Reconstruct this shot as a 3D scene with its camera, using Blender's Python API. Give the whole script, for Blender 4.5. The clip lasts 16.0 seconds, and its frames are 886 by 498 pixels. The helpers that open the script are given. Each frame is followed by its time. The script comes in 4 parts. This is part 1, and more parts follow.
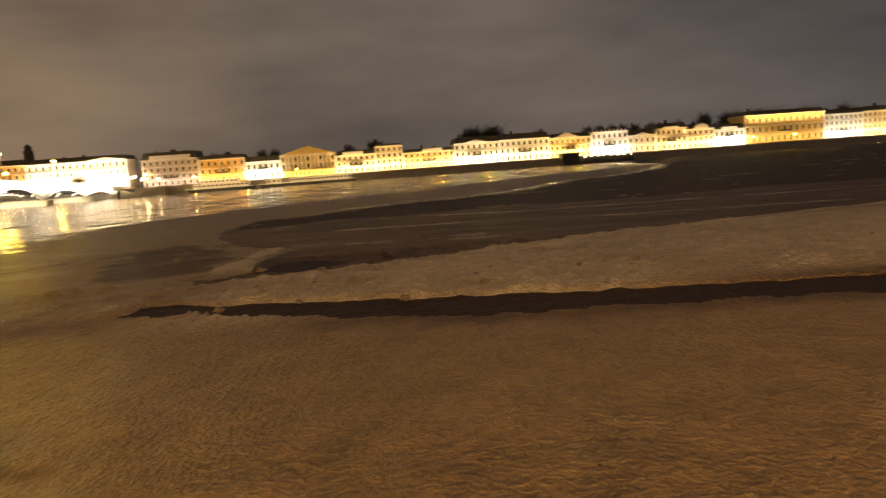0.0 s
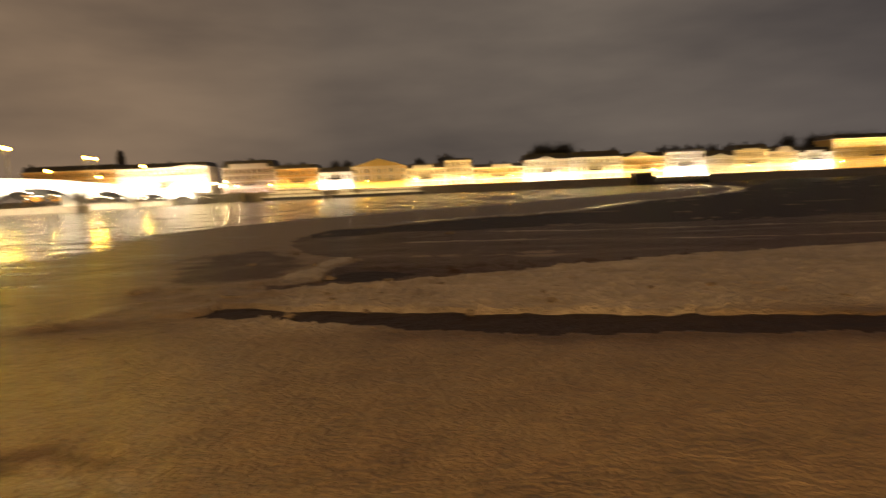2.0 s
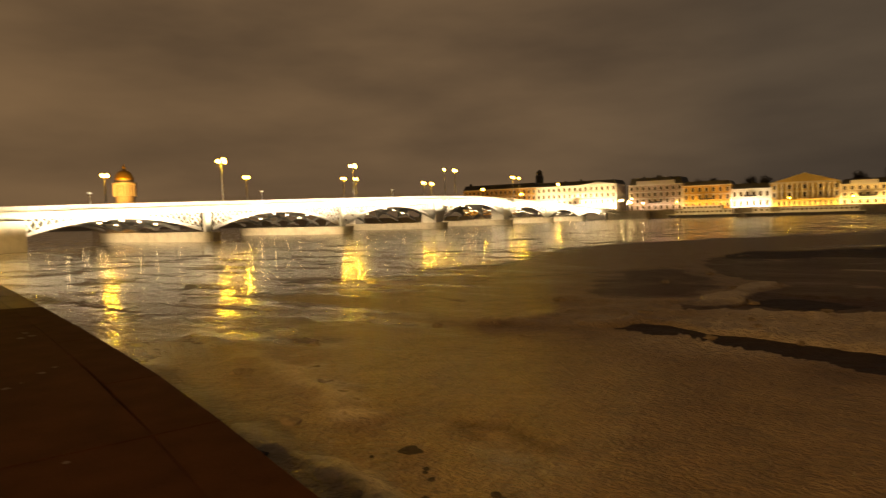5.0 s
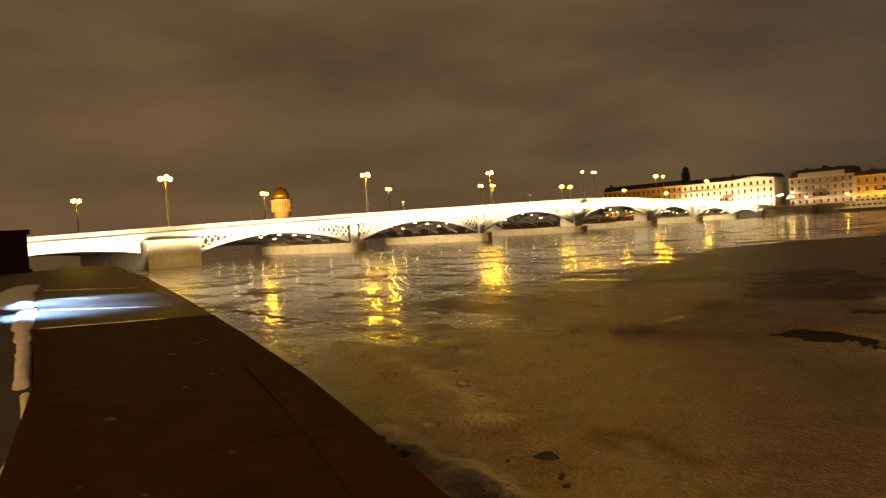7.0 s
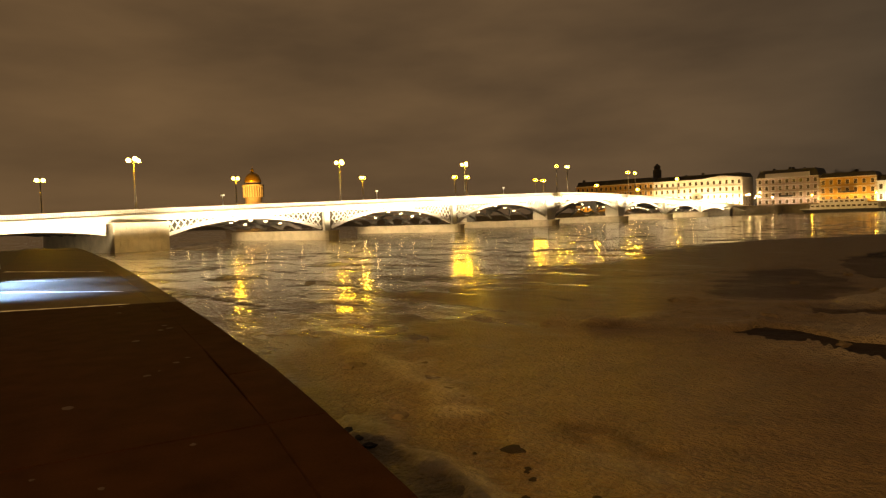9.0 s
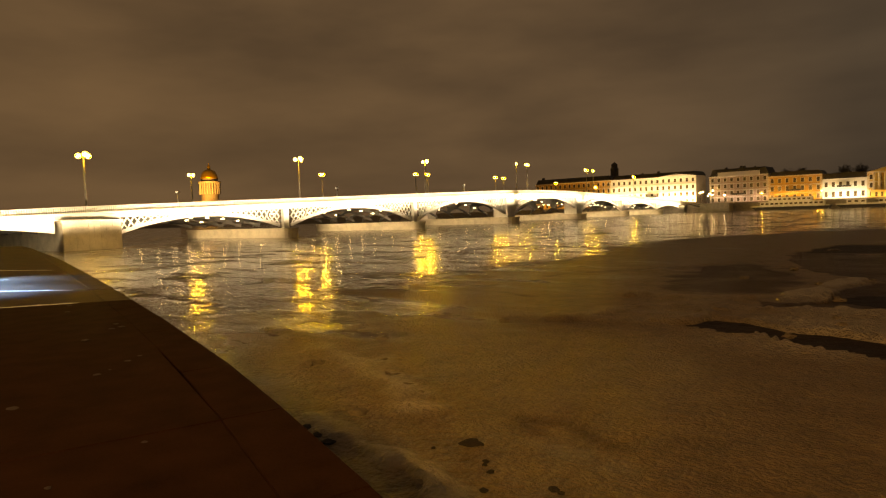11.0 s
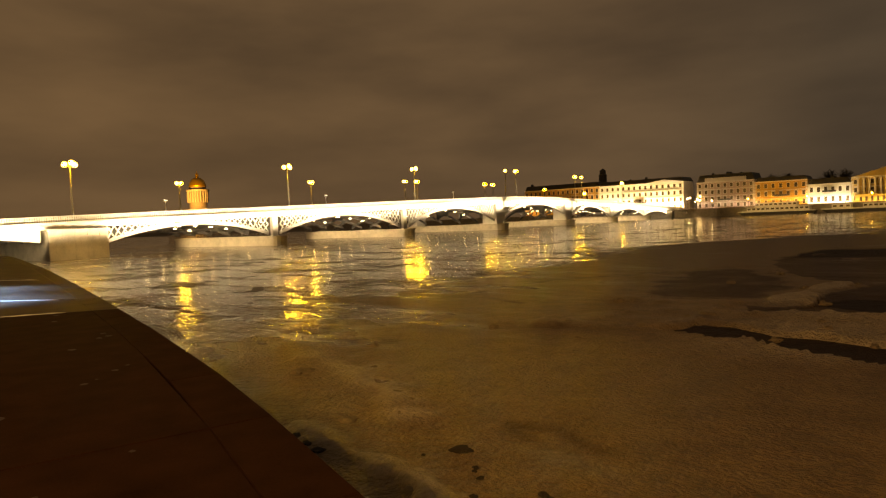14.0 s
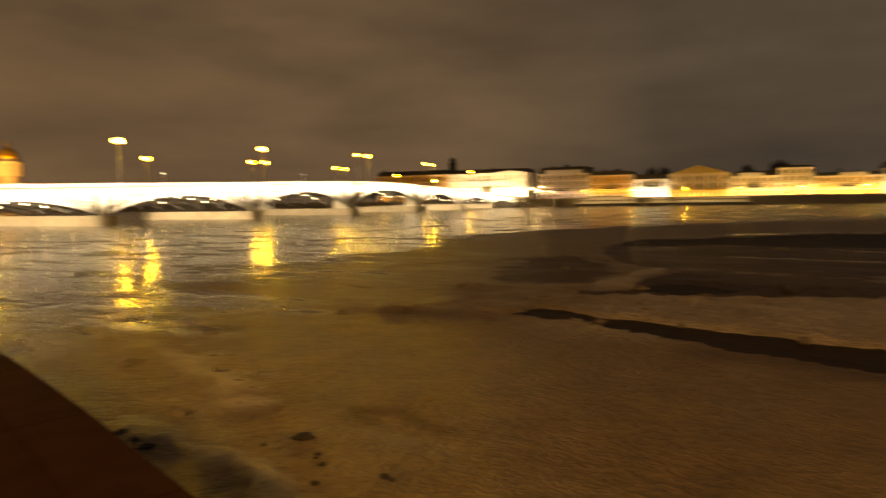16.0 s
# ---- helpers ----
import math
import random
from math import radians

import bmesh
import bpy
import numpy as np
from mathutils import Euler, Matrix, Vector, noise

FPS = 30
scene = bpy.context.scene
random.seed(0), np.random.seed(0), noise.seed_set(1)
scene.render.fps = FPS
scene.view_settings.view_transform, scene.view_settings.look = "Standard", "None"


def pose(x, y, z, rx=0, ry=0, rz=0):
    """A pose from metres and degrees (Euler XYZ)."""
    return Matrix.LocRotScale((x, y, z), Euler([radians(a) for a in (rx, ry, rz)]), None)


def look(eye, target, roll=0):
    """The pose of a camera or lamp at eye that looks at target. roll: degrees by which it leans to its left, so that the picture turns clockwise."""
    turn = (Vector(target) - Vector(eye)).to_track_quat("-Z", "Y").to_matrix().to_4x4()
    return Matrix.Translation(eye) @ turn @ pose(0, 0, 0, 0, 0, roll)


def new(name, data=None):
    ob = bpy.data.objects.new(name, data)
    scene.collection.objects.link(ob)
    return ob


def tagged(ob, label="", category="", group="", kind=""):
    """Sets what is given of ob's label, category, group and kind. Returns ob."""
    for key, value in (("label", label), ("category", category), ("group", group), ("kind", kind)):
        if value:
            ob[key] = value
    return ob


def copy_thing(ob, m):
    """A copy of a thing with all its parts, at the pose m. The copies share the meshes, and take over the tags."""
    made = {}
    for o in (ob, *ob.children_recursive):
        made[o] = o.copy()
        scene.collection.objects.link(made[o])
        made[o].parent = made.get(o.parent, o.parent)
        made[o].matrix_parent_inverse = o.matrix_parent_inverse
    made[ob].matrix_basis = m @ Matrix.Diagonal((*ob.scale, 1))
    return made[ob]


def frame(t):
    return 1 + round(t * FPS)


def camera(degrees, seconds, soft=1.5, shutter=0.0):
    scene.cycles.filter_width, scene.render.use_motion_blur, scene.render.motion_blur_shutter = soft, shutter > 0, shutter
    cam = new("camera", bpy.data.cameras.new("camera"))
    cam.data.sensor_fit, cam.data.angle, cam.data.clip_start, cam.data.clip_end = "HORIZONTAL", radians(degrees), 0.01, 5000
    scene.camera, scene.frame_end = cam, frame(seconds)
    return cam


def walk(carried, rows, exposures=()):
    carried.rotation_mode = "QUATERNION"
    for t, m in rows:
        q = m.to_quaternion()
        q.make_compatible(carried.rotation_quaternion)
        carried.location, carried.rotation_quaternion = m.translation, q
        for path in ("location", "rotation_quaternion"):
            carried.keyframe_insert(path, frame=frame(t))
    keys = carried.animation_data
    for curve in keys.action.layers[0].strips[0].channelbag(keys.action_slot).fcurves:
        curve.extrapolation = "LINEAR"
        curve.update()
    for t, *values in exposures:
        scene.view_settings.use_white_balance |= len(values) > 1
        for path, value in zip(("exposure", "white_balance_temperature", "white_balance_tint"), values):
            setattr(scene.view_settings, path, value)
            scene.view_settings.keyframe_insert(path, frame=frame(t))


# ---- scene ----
cam = camera(68.99, 16.0, 1.2, 1.0)
# seconds, eye x y z, yaw, pitch, roll
PATH = [
    (0.0, 118.64, -51.70, 3.93, -7.21, -7.26, -4.13),
    (0.5, 118.62, -51.70, 3.94, -4.97, -7.12, -3.06),
    (1.0, 118.62, -51.70, 3.93, -4.32, -6.51, -1.60),
    (1.5, 118.62, -51.67, 3.92, -4.09, -6.10, -1.45),
    (2.0, 118.57, -51.67, 3.94, -1.44, -5.62, -2.37),
    (2.5, 118.61, -51.93, 3.95, 7.55, -4.69, -3.23),
    (3.0, 118.55, -52.01, 3.97, 15.79, -5.00, -2.92),
    (3.5, 118.41, -52.06, 3.96, 21.60, -4.30, -1.35),
    (4.0, 118.23, -52.04, 3.95, 26.57, -3.97, -0.82),
    (4.5, 118.09, -52.06, 3.97, 29.43, -3.85, -0.59),
    (5.0, 118.01, -52.09, 3.95, 33.16, -2.88, -1.63),
    (5.2, 117.98, -52.10, 3.95, 34.11, -2.71, -1.79),
    (7.3, 118.27, -52.16, 3.99, 45.93, -1.78, -3.74),
    (7.5, 118.27, -52.16, 3.99, 45.08, -1.88, -3.64),
    (8.0, 118.17, -52.09, 4.01, 44.48, -2.37, -2.79),
    (10.5, 118.29, -52.13, 3.99, 40.16, -3.17, -1.99),
    (11.0, 118.28, -52.11, 3.98, 39.60, -3.14, -2.13),
    (11.5, 118.29, -52.12, 3.99, 39.64, -2.98, -1.99),
    (12.0, 118.29, -52.09, 3.99, 39.10, -3.00, -2.17),
    (12.5, 118.31, -52.11, 3.99, 39.26, -2.74, -2.06),
    (13.0, 118.29, -52.09, 3.97, 39.13, -2.69, -2.27),
    (13.5, 118.32, -52.12, 4.00, 38.98, -2.56, -2.57),
    (14.0, 118.32, -52.13, 3.98, 38.66, -2.56, -2.45),
    (14.5, 118.34, -52.14, 4.00, 38.32, -2.60, -2.34),
    (15.0, 118.35, -52.10, 3.99, 36.31, -3.01, -2.10),
    (15.5, 118.40, -52.08, 3.99, 33.15, -3.47, -1.91),
    (16.0, 118.42, -52.10, 3.99, 25.53, -4.27, -0.93),
]
EXPOSURE = [(0.0, 0.57, 6800, 13), (1.5, 0.58, 6800, 13), (2.5, 0.34, 6900, 13), (3.5, 0.0, 7700, 13), (5.0, -0.3, 8600, 13), (8.0, -0.52, 9300, 13), (11.0, -0.57, 9900, 13), (15.0, -0.57, 9900, 13), (16.0, -0.33, 9200, 13)]
walk(cam, [(t, pose(x, y, z, 90 + p, 0, w) @ pose(0, 0, 0, 0, 0, r)) for t, x, y, z, w, p, r in PATH], EXPOSURE)

# ---------------------------------------------------------------- world and light
world = bpy.data.worlds.new("night_sky")
scene.world = world
world.use_nodes = True
wn, wl = world.node_tree.nodes, world.node_tree.links
wn.clear()
w_out, w_bg = wn.new("ShaderNodeOutputWorld"), wn.new("ShaderNodeBackground")
w_tc, w_map, w_noise = wn.new("ShaderNodeTexCoord"), wn.new("ShaderNodeMapping"), wn.new("ShaderNodeTexNoise")
w_ramp, w_grad, w_mix, w_sep = wn.new("ShaderNodeValToRGB"), wn.new("ShaderNodeValToRGB"), wn.new("ShaderNodeMixRGB"), wn.new("ShaderNodeSeparateXYZ")
w_map.inputs["Scale"].default_value = (1.4, 1.4, 5.0)
w_noise.inputs["Scale"].default_value = 1.5
w_noise.inputs["Detail"].default_value = 5.0
w_noise.inputs["Roughness"].default_value = 0.5
w_ramp.color_ramp.elements[0].position, w_ramp.color_ramp.elements[0].color = 0.32, (0.64, 0.64, 0.67, 1)
w_ramp.color_ramp.elements[1].position, w_ramp.color_ramp.elements[1].color = 0.68, (1.24, 1.21, 1.16, 1)
# the glow of the town is warmer to the east, behind the bridge
w_grad.color_ramp.elements[0].position, w_grad.color_ramp.elements[0].color = 0.03, (0.117, 0.080, 0.049, 1)
for at, shade in ((0.28, (0.110, 0.079, 0.053, 1)), (0.44, (0.059, 0.048, 0.039, 1)), (0.60, (0.066, 0.056, 0.047, 1))):
    w_grad.color_ramp.elements.new(at).color = shade
last = w_grad.color_ramp.elements[len(w_grad.color_ramp.elements) - 1]
last.position, last.color = 0.82, (0.045, 0.040, 0.038, 1)
w_rot = wn.new("ShaderNodeMapRange")
w_rot.inputs["From Min"].default_value, w_rot.inputs["From Max"].default_value = -1.0, 1.0
w_mix.blend_type, w_mix.inputs[0].default_value = "MULTIPLY", 1.0
wl.new(w_tc.outputs["Generated"], w_map.inputs["Vector"])
wl.new(w_map.outputs["Vector"], w_noise.inputs["Vector"])
wl.new(w_noise.outputs["Fac"], w_ramp.inputs["Fac"])
wl.new(w_tc.outputs["Generated"], w_sep.inputs["Vector"])
wl.new(w_sep.outputs["X"], w_rot.inputs["Value"])
wl.new(w_rot.outputs["Result"], w_grad.inputs["Fac"])
wl.new(w_grad.outputs["Color"], w_mix.inputs[1])
wl.new(w_ramp.outputs["Color"], w_mix.inputs[2])
wl.new(w_mix.outputs["Color"], w_bg.inputs["Color"])
wl.new(w_bg.outputs["Background"], w_out.inputs["Surface"])
w_bg.inputs["Strength"].default_value = 1.5


def area_lamp(name, at, to, sx, sy, watts, colour, spread=160):
    data = bpy.data.lights.new(name, "AREA")
    data.shape, data.size, data.size_y, data.energy, data.color = "RECTANGLE", sx, sy, watts, colour
    data.spread = radians(spread)
    ob = new(name, data)
    ob.matrix_world = look(at, to)
    return ob


def point_lamp(name, at, watts, colour, radius=0.3):
    data = bpy.data.lights.new(name, "POINT")
    data.energy, data.color, data.shadow_soft_size = watts, colour, radius
    ob = new(name, data)
    ob.location = at
    return ob


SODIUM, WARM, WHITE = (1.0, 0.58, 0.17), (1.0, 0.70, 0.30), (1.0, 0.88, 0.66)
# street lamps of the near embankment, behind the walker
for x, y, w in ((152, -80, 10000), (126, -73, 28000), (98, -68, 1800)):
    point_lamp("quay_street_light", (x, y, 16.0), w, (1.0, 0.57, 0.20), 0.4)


# ---------------------------------------------------------------- materials
def material(name, colour, rough=0.7, metal=0.0, vary=0.25, scale=3.0, fine=40.0, bump=0.3, dist=0.02, tint=None, spec=0.5):
    m = bpy.data.materials.new(name)
    m.use_nodes = True
    n, l = m.node_tree.nodes, m.node_tree.links
    b = n["Principled BSDF"]
    tc = n.new("ShaderNodeTexCoord")
    big, small = n.new("ShaderNodeTexNoise"), n.new("ShaderNodeTexNoise")
    big.inputs["Scale"].default_value, big.inputs["Detail"].default_value = scale, 4
    small.inputs["Scale"].default_value, small.inputs["Detail"].default_value = fine, 3
    ramp = n.new("ShaderNodeValToRGB")
    lo = [c * (1 - vary) for c in colour]
    hi = [min(1, c * (1 + vary)) for c in (tint or colour)]
    ramp.color_ramp.elements[0].position, ramp.color_ramp.elements[0].color = 0.3, (*lo, 1)
    ramp.color_ramp.elements[1].position, ramp.color_ramp.elements[1].color = 0.7, (*hi, 1)
    mix = n.new("ShaderNodeMath")
    mix.operation = "MULTIPLY_ADD"
    mix.inputs[1].default_value = 0.35
    l.new(tc.outputs["Object"], big.inputs["Vector"])
    l.new(tc.outputs["Object"], small.inputs["Vector"])
    l.new(small.outputs["Fac"], mix.inputs[0])
    sc = n.new("ShaderNodeMath")
    sc.operation = "MULTIPLY"
    sc.inputs[1].default_value = 0.65
    l.new(big.outputs["Fac"], sc.inputs[0])
    l.new(sc.outputs[0], mix.inputs[2])
    l.new(mix.outputs[0], ramp.inputs["Fac"])
    l.new(ramp.outputs["Color"], b.inputs["Base Color"])
    b.inputs["Roughness"].default_value, b.inputs["Metallic"].default_value = rough, metal
    b.inputs["Specular IOR Level"].default_value = spec
    if bump:
        bp = n.new("ShaderNodeBump")
        bp.inputs["Strength"].default_value, bp.inputs["Distance"].default_value = bump, dist
        l.new(mix.outputs[0], bp.inputs["Height"])
        l.new(bp.outputs["Normal"], b.inputs["Normal"])
    return m


def glow(name, colour, strength):
    m = bpy.data.materials.new(name)
    m.use_nodes = True
    b = m.node_tree.nodes["Principled BSDF"]
    b.inputs["Base Color"].default_value = (0.8, 0.8, 0.8, 1)
    b.inputs["Emission Color"].default_value = (*colour, 1)
    b.inputs["Emission Strength"].default_value = strength
    return m


def ice_material():
    """Frozen river: crusted snow-ice, with wetter glassy patches towards the bridge."""
    m = bpy.data.materials.new("river_ice")
    m.use_nodes = True
    n, l = m.node_tree.nodes, m.node_tree.links
    b = n["Principled BSDF"]
    tc = n.new("ShaderNodeTexCoord")

    def noise(scale, detail, sx=1.0, sy=1.0, rot=0.0):
        mp, t = n.new("ShaderNodeMapping"), n.new("ShaderNodeTexNoise")
        mp.inputs["Scale"].default_value = (sx, sy, 1)
        mp.inputs["Rotation"].default_value = (0, 0, rot)
        t.inputs["Scale"].default_value, t.inputs["Detail"].default_value = scale, detail
        l.new(tc.outputs["Object"], mp.inputs["Vector"])
        l.new(mp.outputs["Vector"], t.inputs["Vector"])
        return t.outputs["Fac"]

    def math_node(op, a, b2, c=None):
        k = n.new("ShaderNodeMath")
        k.operation = op
        for i, v in enumerate((a, b2, c)):
            if v is None:
                continue
            if isinstance(v, (int, float)):
                k.inputs[i].default_value = v
            else:
                l.new(v, k.inputs[i])
        return k.outputs[0]

    def ramp(v, p0, c0, p1, c1):
        r = n.new("ShaderNodeValToRGB")
        r.color_ramp.elements[0].position, r.color_ramp.elements[0].color = p0, c0
        r.color_ramp.elements[1].position, r.color_ramp.elements[1].color = p1, c1
        l.new(v, r.inputs["Fac"])
        return r.outputs["Color"]

    wet_attr = n.new("ShaderNodeAttribute")
    wet_attr.attribute_name = "wet"
    patches = noise(0.12, 8, 1.0, 3.2, -0.6)
    wet = math_node("ADD", wet_attr.outputs["Fac"], math_node("MULTIPLY_ADD", patches, 2.4, -1.2))
    wet_mask = ramp(wet, 0.25, (0, 0, 0, 1), 0.95, (1, 1, 1, 1))
    grain, mid = noise(11.0, 5), noise(0.9, 6)
    pebble = noise(4.2, 7)
    tone = math_node("ADD", math_node("MULTIPLY", grain, 0.3), math_node("ADD", math_node("MULTIPLY", mid, 0.35), math_node("MULTIPLY", pebble, 0.35)))
    snow = ramp(tone, 0.38, (0.112, 0.075, 0.036, 1), 0.62, (0.285, 0.197, 0.098, 1))
    # base colour raised to carry the bridge floodlights' spill on the ice
    glass = ramp(tone, 0.38, (0.16, 0.135, 0.10, 1), 0.62, (0.33, 0.285, 0.22, 1))
    def mix(fac, c1, c2):
        k = n.new("ShaderNodeMixRGB")
        l.new(fac, k.inputs[0])
        l.new(c1, k.inputs[1])
        l.new(c2, k.inputs[2])
        return k.outputs[0]

    def field(name):
        k = n.new("ShaderNodeAttribute")
        k.attribute_name = name
        return k.outputs["Fac"]

    pale = ramp(tone, 0.3, (0.30, 0.255, 0.185, 1), 0.7, (0.62, 0.53, 0.39, 1))
    thin = ramp(tone, 0.3, (0.042, 0.024, 0.016, 1), 0.7, (0.100, 0.060, 0.040, 1))
    colour = mix(field("thin"), mix(field("pale"), mix(wet_mask, snow, glass), pale), thin)
    l.new(math_node("MULTIPLY_ADD", field("thin"), -0.42, 0.5), b.inputs["Specular IOR Level"])
    # rough scabs of snow and old refrozen breaks scattered over the glassy ice
    scab = math_node("ADD", math_node("MULTIPLY", noise(0.16, 8), 0.6), math_node("MULTIPLY", noise(0.75, 7, 1.0, 1.5), 0.4))
    scab = ramp(scab, 0.55, (0, 0, 0, 1), 0.61, (1, 1, 1, 1))
    crack = math_node("MULTIPLY", scab, wet_mask)
    dark = n.new("ShaderNodeRGB")
    dark.outputs[0].default_value = (0.085, 0.062, 0.038, 1)
    l.new(mix(crack, colour, dark.outputs[0]), b.inputs["Base Color"])
    rough = n.new("ShaderNodeMapRange")
    rough.inputs["To Min"].default_value, rough.inputs["To Max"].default_value = 0.40, 0.125
    l.new(wet_mask, rough.inputs["Value"])
    l.new(math_node("MULTIPLY_ADD", crack, 0.35, rough.outputs["Result"]), b.inputs["Roughness"])
    rough_bump = math_node("ADD", math_node("MULTIPLY", crack, 0.12), math_node("SUBTRACT", 1.0, math_node("MULTIPLY", wet_mask, 0.972)))
    height = math_node("MULTIPLY", rough_bump, math_node("ADD", math_node("MULTIPLY", grain, 0.55), math_node("MULTIPLY", pebble, 0.75)))
    bp = n.new("ShaderNodeBump")
    bp.inputs["Strength"].default_value, bp.inputs["Distance"].default_value = 1.0, 0.25
    l.new(height, bp.inputs["Height"])
    l.new(bp.outputs["Normal"], b.inputs["Normal"])
    return m


def water_material():
    """Black rippled water."""
    m = material("black_river_water", (0.030, 0.019, 0.016), 0.5, 0, 0.3, 1.6, 7.0, 1.0, 0.35, spec=0.08)
    return m


M_ICE, M_WATER = ice_material(), water_material()
M_SLUSH = material("pale_slush", (0.20, 0.155, 0.10), 0.7, 0, 0.3, 2.0, 18.0, 0.6, 0.04)
M_DEBRIS = material("dark_debris", (0.03, 0.024, 0.018), 0.8, 0, 0.4, 8.0, 40.0, 0.6, 0.02)
M_SNOW = material("white_snow", (0.72, 0.73, 0.74), 0.8, 0, 0.15, 3.0, 25.0, 0.5, 0.02)
M_SNOW_DULL = material("greyish_snow", (0.06, 0.045, 0.038), 0.8, 0, 0.25, 3.0, 25.0, 0.5, 0.02)
M_GRANITE_DARK = material("dark_reddish_granite", (0.038, 0.0165, 0.0095), 0.8, 0, 0.4, 2.5, 60.0, 0.4, 0.006, spec=0.03)
# paler granite for the slabs and edge stones below x = 104
M_GRANITE_PALE = material("paler_granite", (0.055, 0.036, 0.028), 0.6, 0, 0.45, 1.3, 30.0, 0.5, 0.01, spec=0.2)
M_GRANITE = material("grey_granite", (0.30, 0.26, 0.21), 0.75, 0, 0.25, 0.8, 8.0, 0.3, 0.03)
M_PIER = material("pale_pier_granite", (0.48, 0.44, 0.36), 0.75, 0, 0.25, 0.6, 6.0, 0.4, 0.04)
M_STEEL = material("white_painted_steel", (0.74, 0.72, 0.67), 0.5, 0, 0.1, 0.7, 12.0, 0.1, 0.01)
# bridge steel darkened to paint in the shade under the deck
M_STEEL_SHADED = material("shaded_grey_steel", (0.16, 0.15, 0.14), 0.6, 0, 0.2, 0.7, 12.0, 0.1, 0.01)
M_POST = material("grey_painted_post", (0.28, 0.26, 0.23), 0.5, 0.0, 0.2, 4.0, 30.0, 0.2, 0.01)
M_IRON = material("dark_cast_iron", (0.05, 0.045, 0.04), 0.5, 0.3, 0.2, 4.0, 30.0, 0.2, 0.01)
M_PAVE = material("dark_walkway", (0.03, 0.028, 0.03), 0.7, 0, 0.4, 0.9, 14.0, 0.5, 0.03)
M_ASPHALT = material("asphalt", (0.05, 0.05, 0.05), 0.85, 0, 0.3, 1.0, 20.0, 0.3, 0.01)
M_ROOF = material("dark_sheet_roof", (0.075, 0.066, 0.058), 0.6, 0.2, 0.3, 0.5, 6.0, 0.2, 0.02)
M_TREE = material("bare_dark_twigs", (0.075, 0.062, 0.048), 0.9, 0, 0.3, 1.0, 10.0, 0.2, 0.02)
M_PANE = material("dark_window_glass", (0.085, 0.062, 0.036), 0.2, 0, 0.3, 1.0, 4.0, 0.0)
M_GOLD = material("gilded_dome", (0.75, 0.45, 0.10), 0.35, 0.8, 0.2, 0.3, 2.0, 0.2, 0.1)
M_HULL = material("white_boat_paint", (0.62, 0.60, 0.56), 0.45, 0, 0.15, 0.6, 8.0, 0.1, 0.01)
M_HULL_DARK = material("dark_hull_paint", (0.03, 0.028, 0.03), 0.5, 0, 0.3, 0.6, 8.0, 0.1, 0.01)
M_GLOBE = glow("sodium_globe", (1.0, 0.57, 0.035), 430.0)
M_GLOBE_W = glow("white_globe", (1.0, 0.72, 0.30), 60.0)
M_LIT_PANE = glow("lit_window", (1.0, 0.62, 0.25), 0.9)
M_UNDER = glow("underside_lamp", (1.0, 0.80, 0.5), 14.0)


# ---------------------------------------------------------------- mesh helpers
def part(name, bm, mat, parent=None, label="", smooth=False):
    me = bpy.data.meshes.new(name)
    bm.to_mesh(me)
    bm.free()
    me.materials.append(mat)
    if smooth:
        me.polygons.foreach_set("use_smooth", [True] * len(me.polygons))
    ob = new(name, me)
    if parent is not None:
        ob.parent = parent
    if label:
        tagged(ob, label)
    return ob


def empty(name, at=(0, 0, 0)):
    ob = new(name)
    ob.location = at
    ob.empty_display_size = 0.3
    return ob


def box(bm, x0, y0, z0, x1, y1, z1, bevel=0.0):
    r = bmesh.ops.create_cube(bm, size=1.0, matrix=Matrix.LocRotScale(((x0 + x1) / 2, (y0 + y1) / 2, (z0 + z1) / 2), None, (x1 - x0, y1 - y0, z1 - z0)))
    if bevel:
        edges = list({e for v in r["verts"] for e in v.link_edges})
        bmesh.ops.bevel(bm, geom=edges, offset=bevel, segments=1, affect="EDGES")
    return bm


def boxes(*rows):
    bm = bmesh.new()
    for r in rows:
        box(bm, *r)
    return bm


def lathe(bm, profile, seg=12, at=(0, 0, 0)):
    """A solid of revolution from (radius, height) pairs."""
    rings = []
    for r, z in profile:
        rings.append([bm.verts.new((at[0] + r * math.cos(2 * math.pi * i / seg), at[1] + r * math.sin(2 * math.pi * i / seg), at[2] + z)) for i in range(seg)])
    for a, b in zip(rings, rings[1:]):
        for i in range(seg):
            bm.faces.new((a[i], a[(i + 1) % seg], b[(i + 1) % seg], b[i]))
    bm.faces.new(list(reversed(rings[0])))
    bm.faces.new(rings[-1])
    return bm


def prism(bm, outline, axis, a, b):
    """An outline of (u, v) pairs drawn out along an axis from a to b. x: (y, z); y: (x, z); z: (x, y)."""
    def place(u, v, w):
        return {"x": (w, u, v), "y": (u, w, v), "z": (u, v, w)}[axis]
    lo = [bm.verts.new(place(u, v, a)) for u, v in outline]
    hi = [bm.verts.new(place(u, v, b)) for u, v in outline]
    k = len(outline)
    for i in range(k):
        bm.faces.new((lo[i], lo[(i + 1) % k], hi[(i + 1) % k], hi[i]))
    bm.faces.new(lo)
    bm.faces.new(hi)
    bmesh.ops.recalc_face_normals(bm, faces=bm.faces)
    return bm


def beam(bm, p, q, w, h):
    """A square bar from p to q."""
    p, q = Vector(p), Vector(q)
    d = q - p
    m = Matrix.Translation((p + q) / 2) @ d.to_track_quat("Z", "Y").to_matrix().to_4x4() @ Matrix.Diagonal((w, h, d.length, 1))
    bmesh.ops.create_cube(bm, size=1.0, matrix=m)


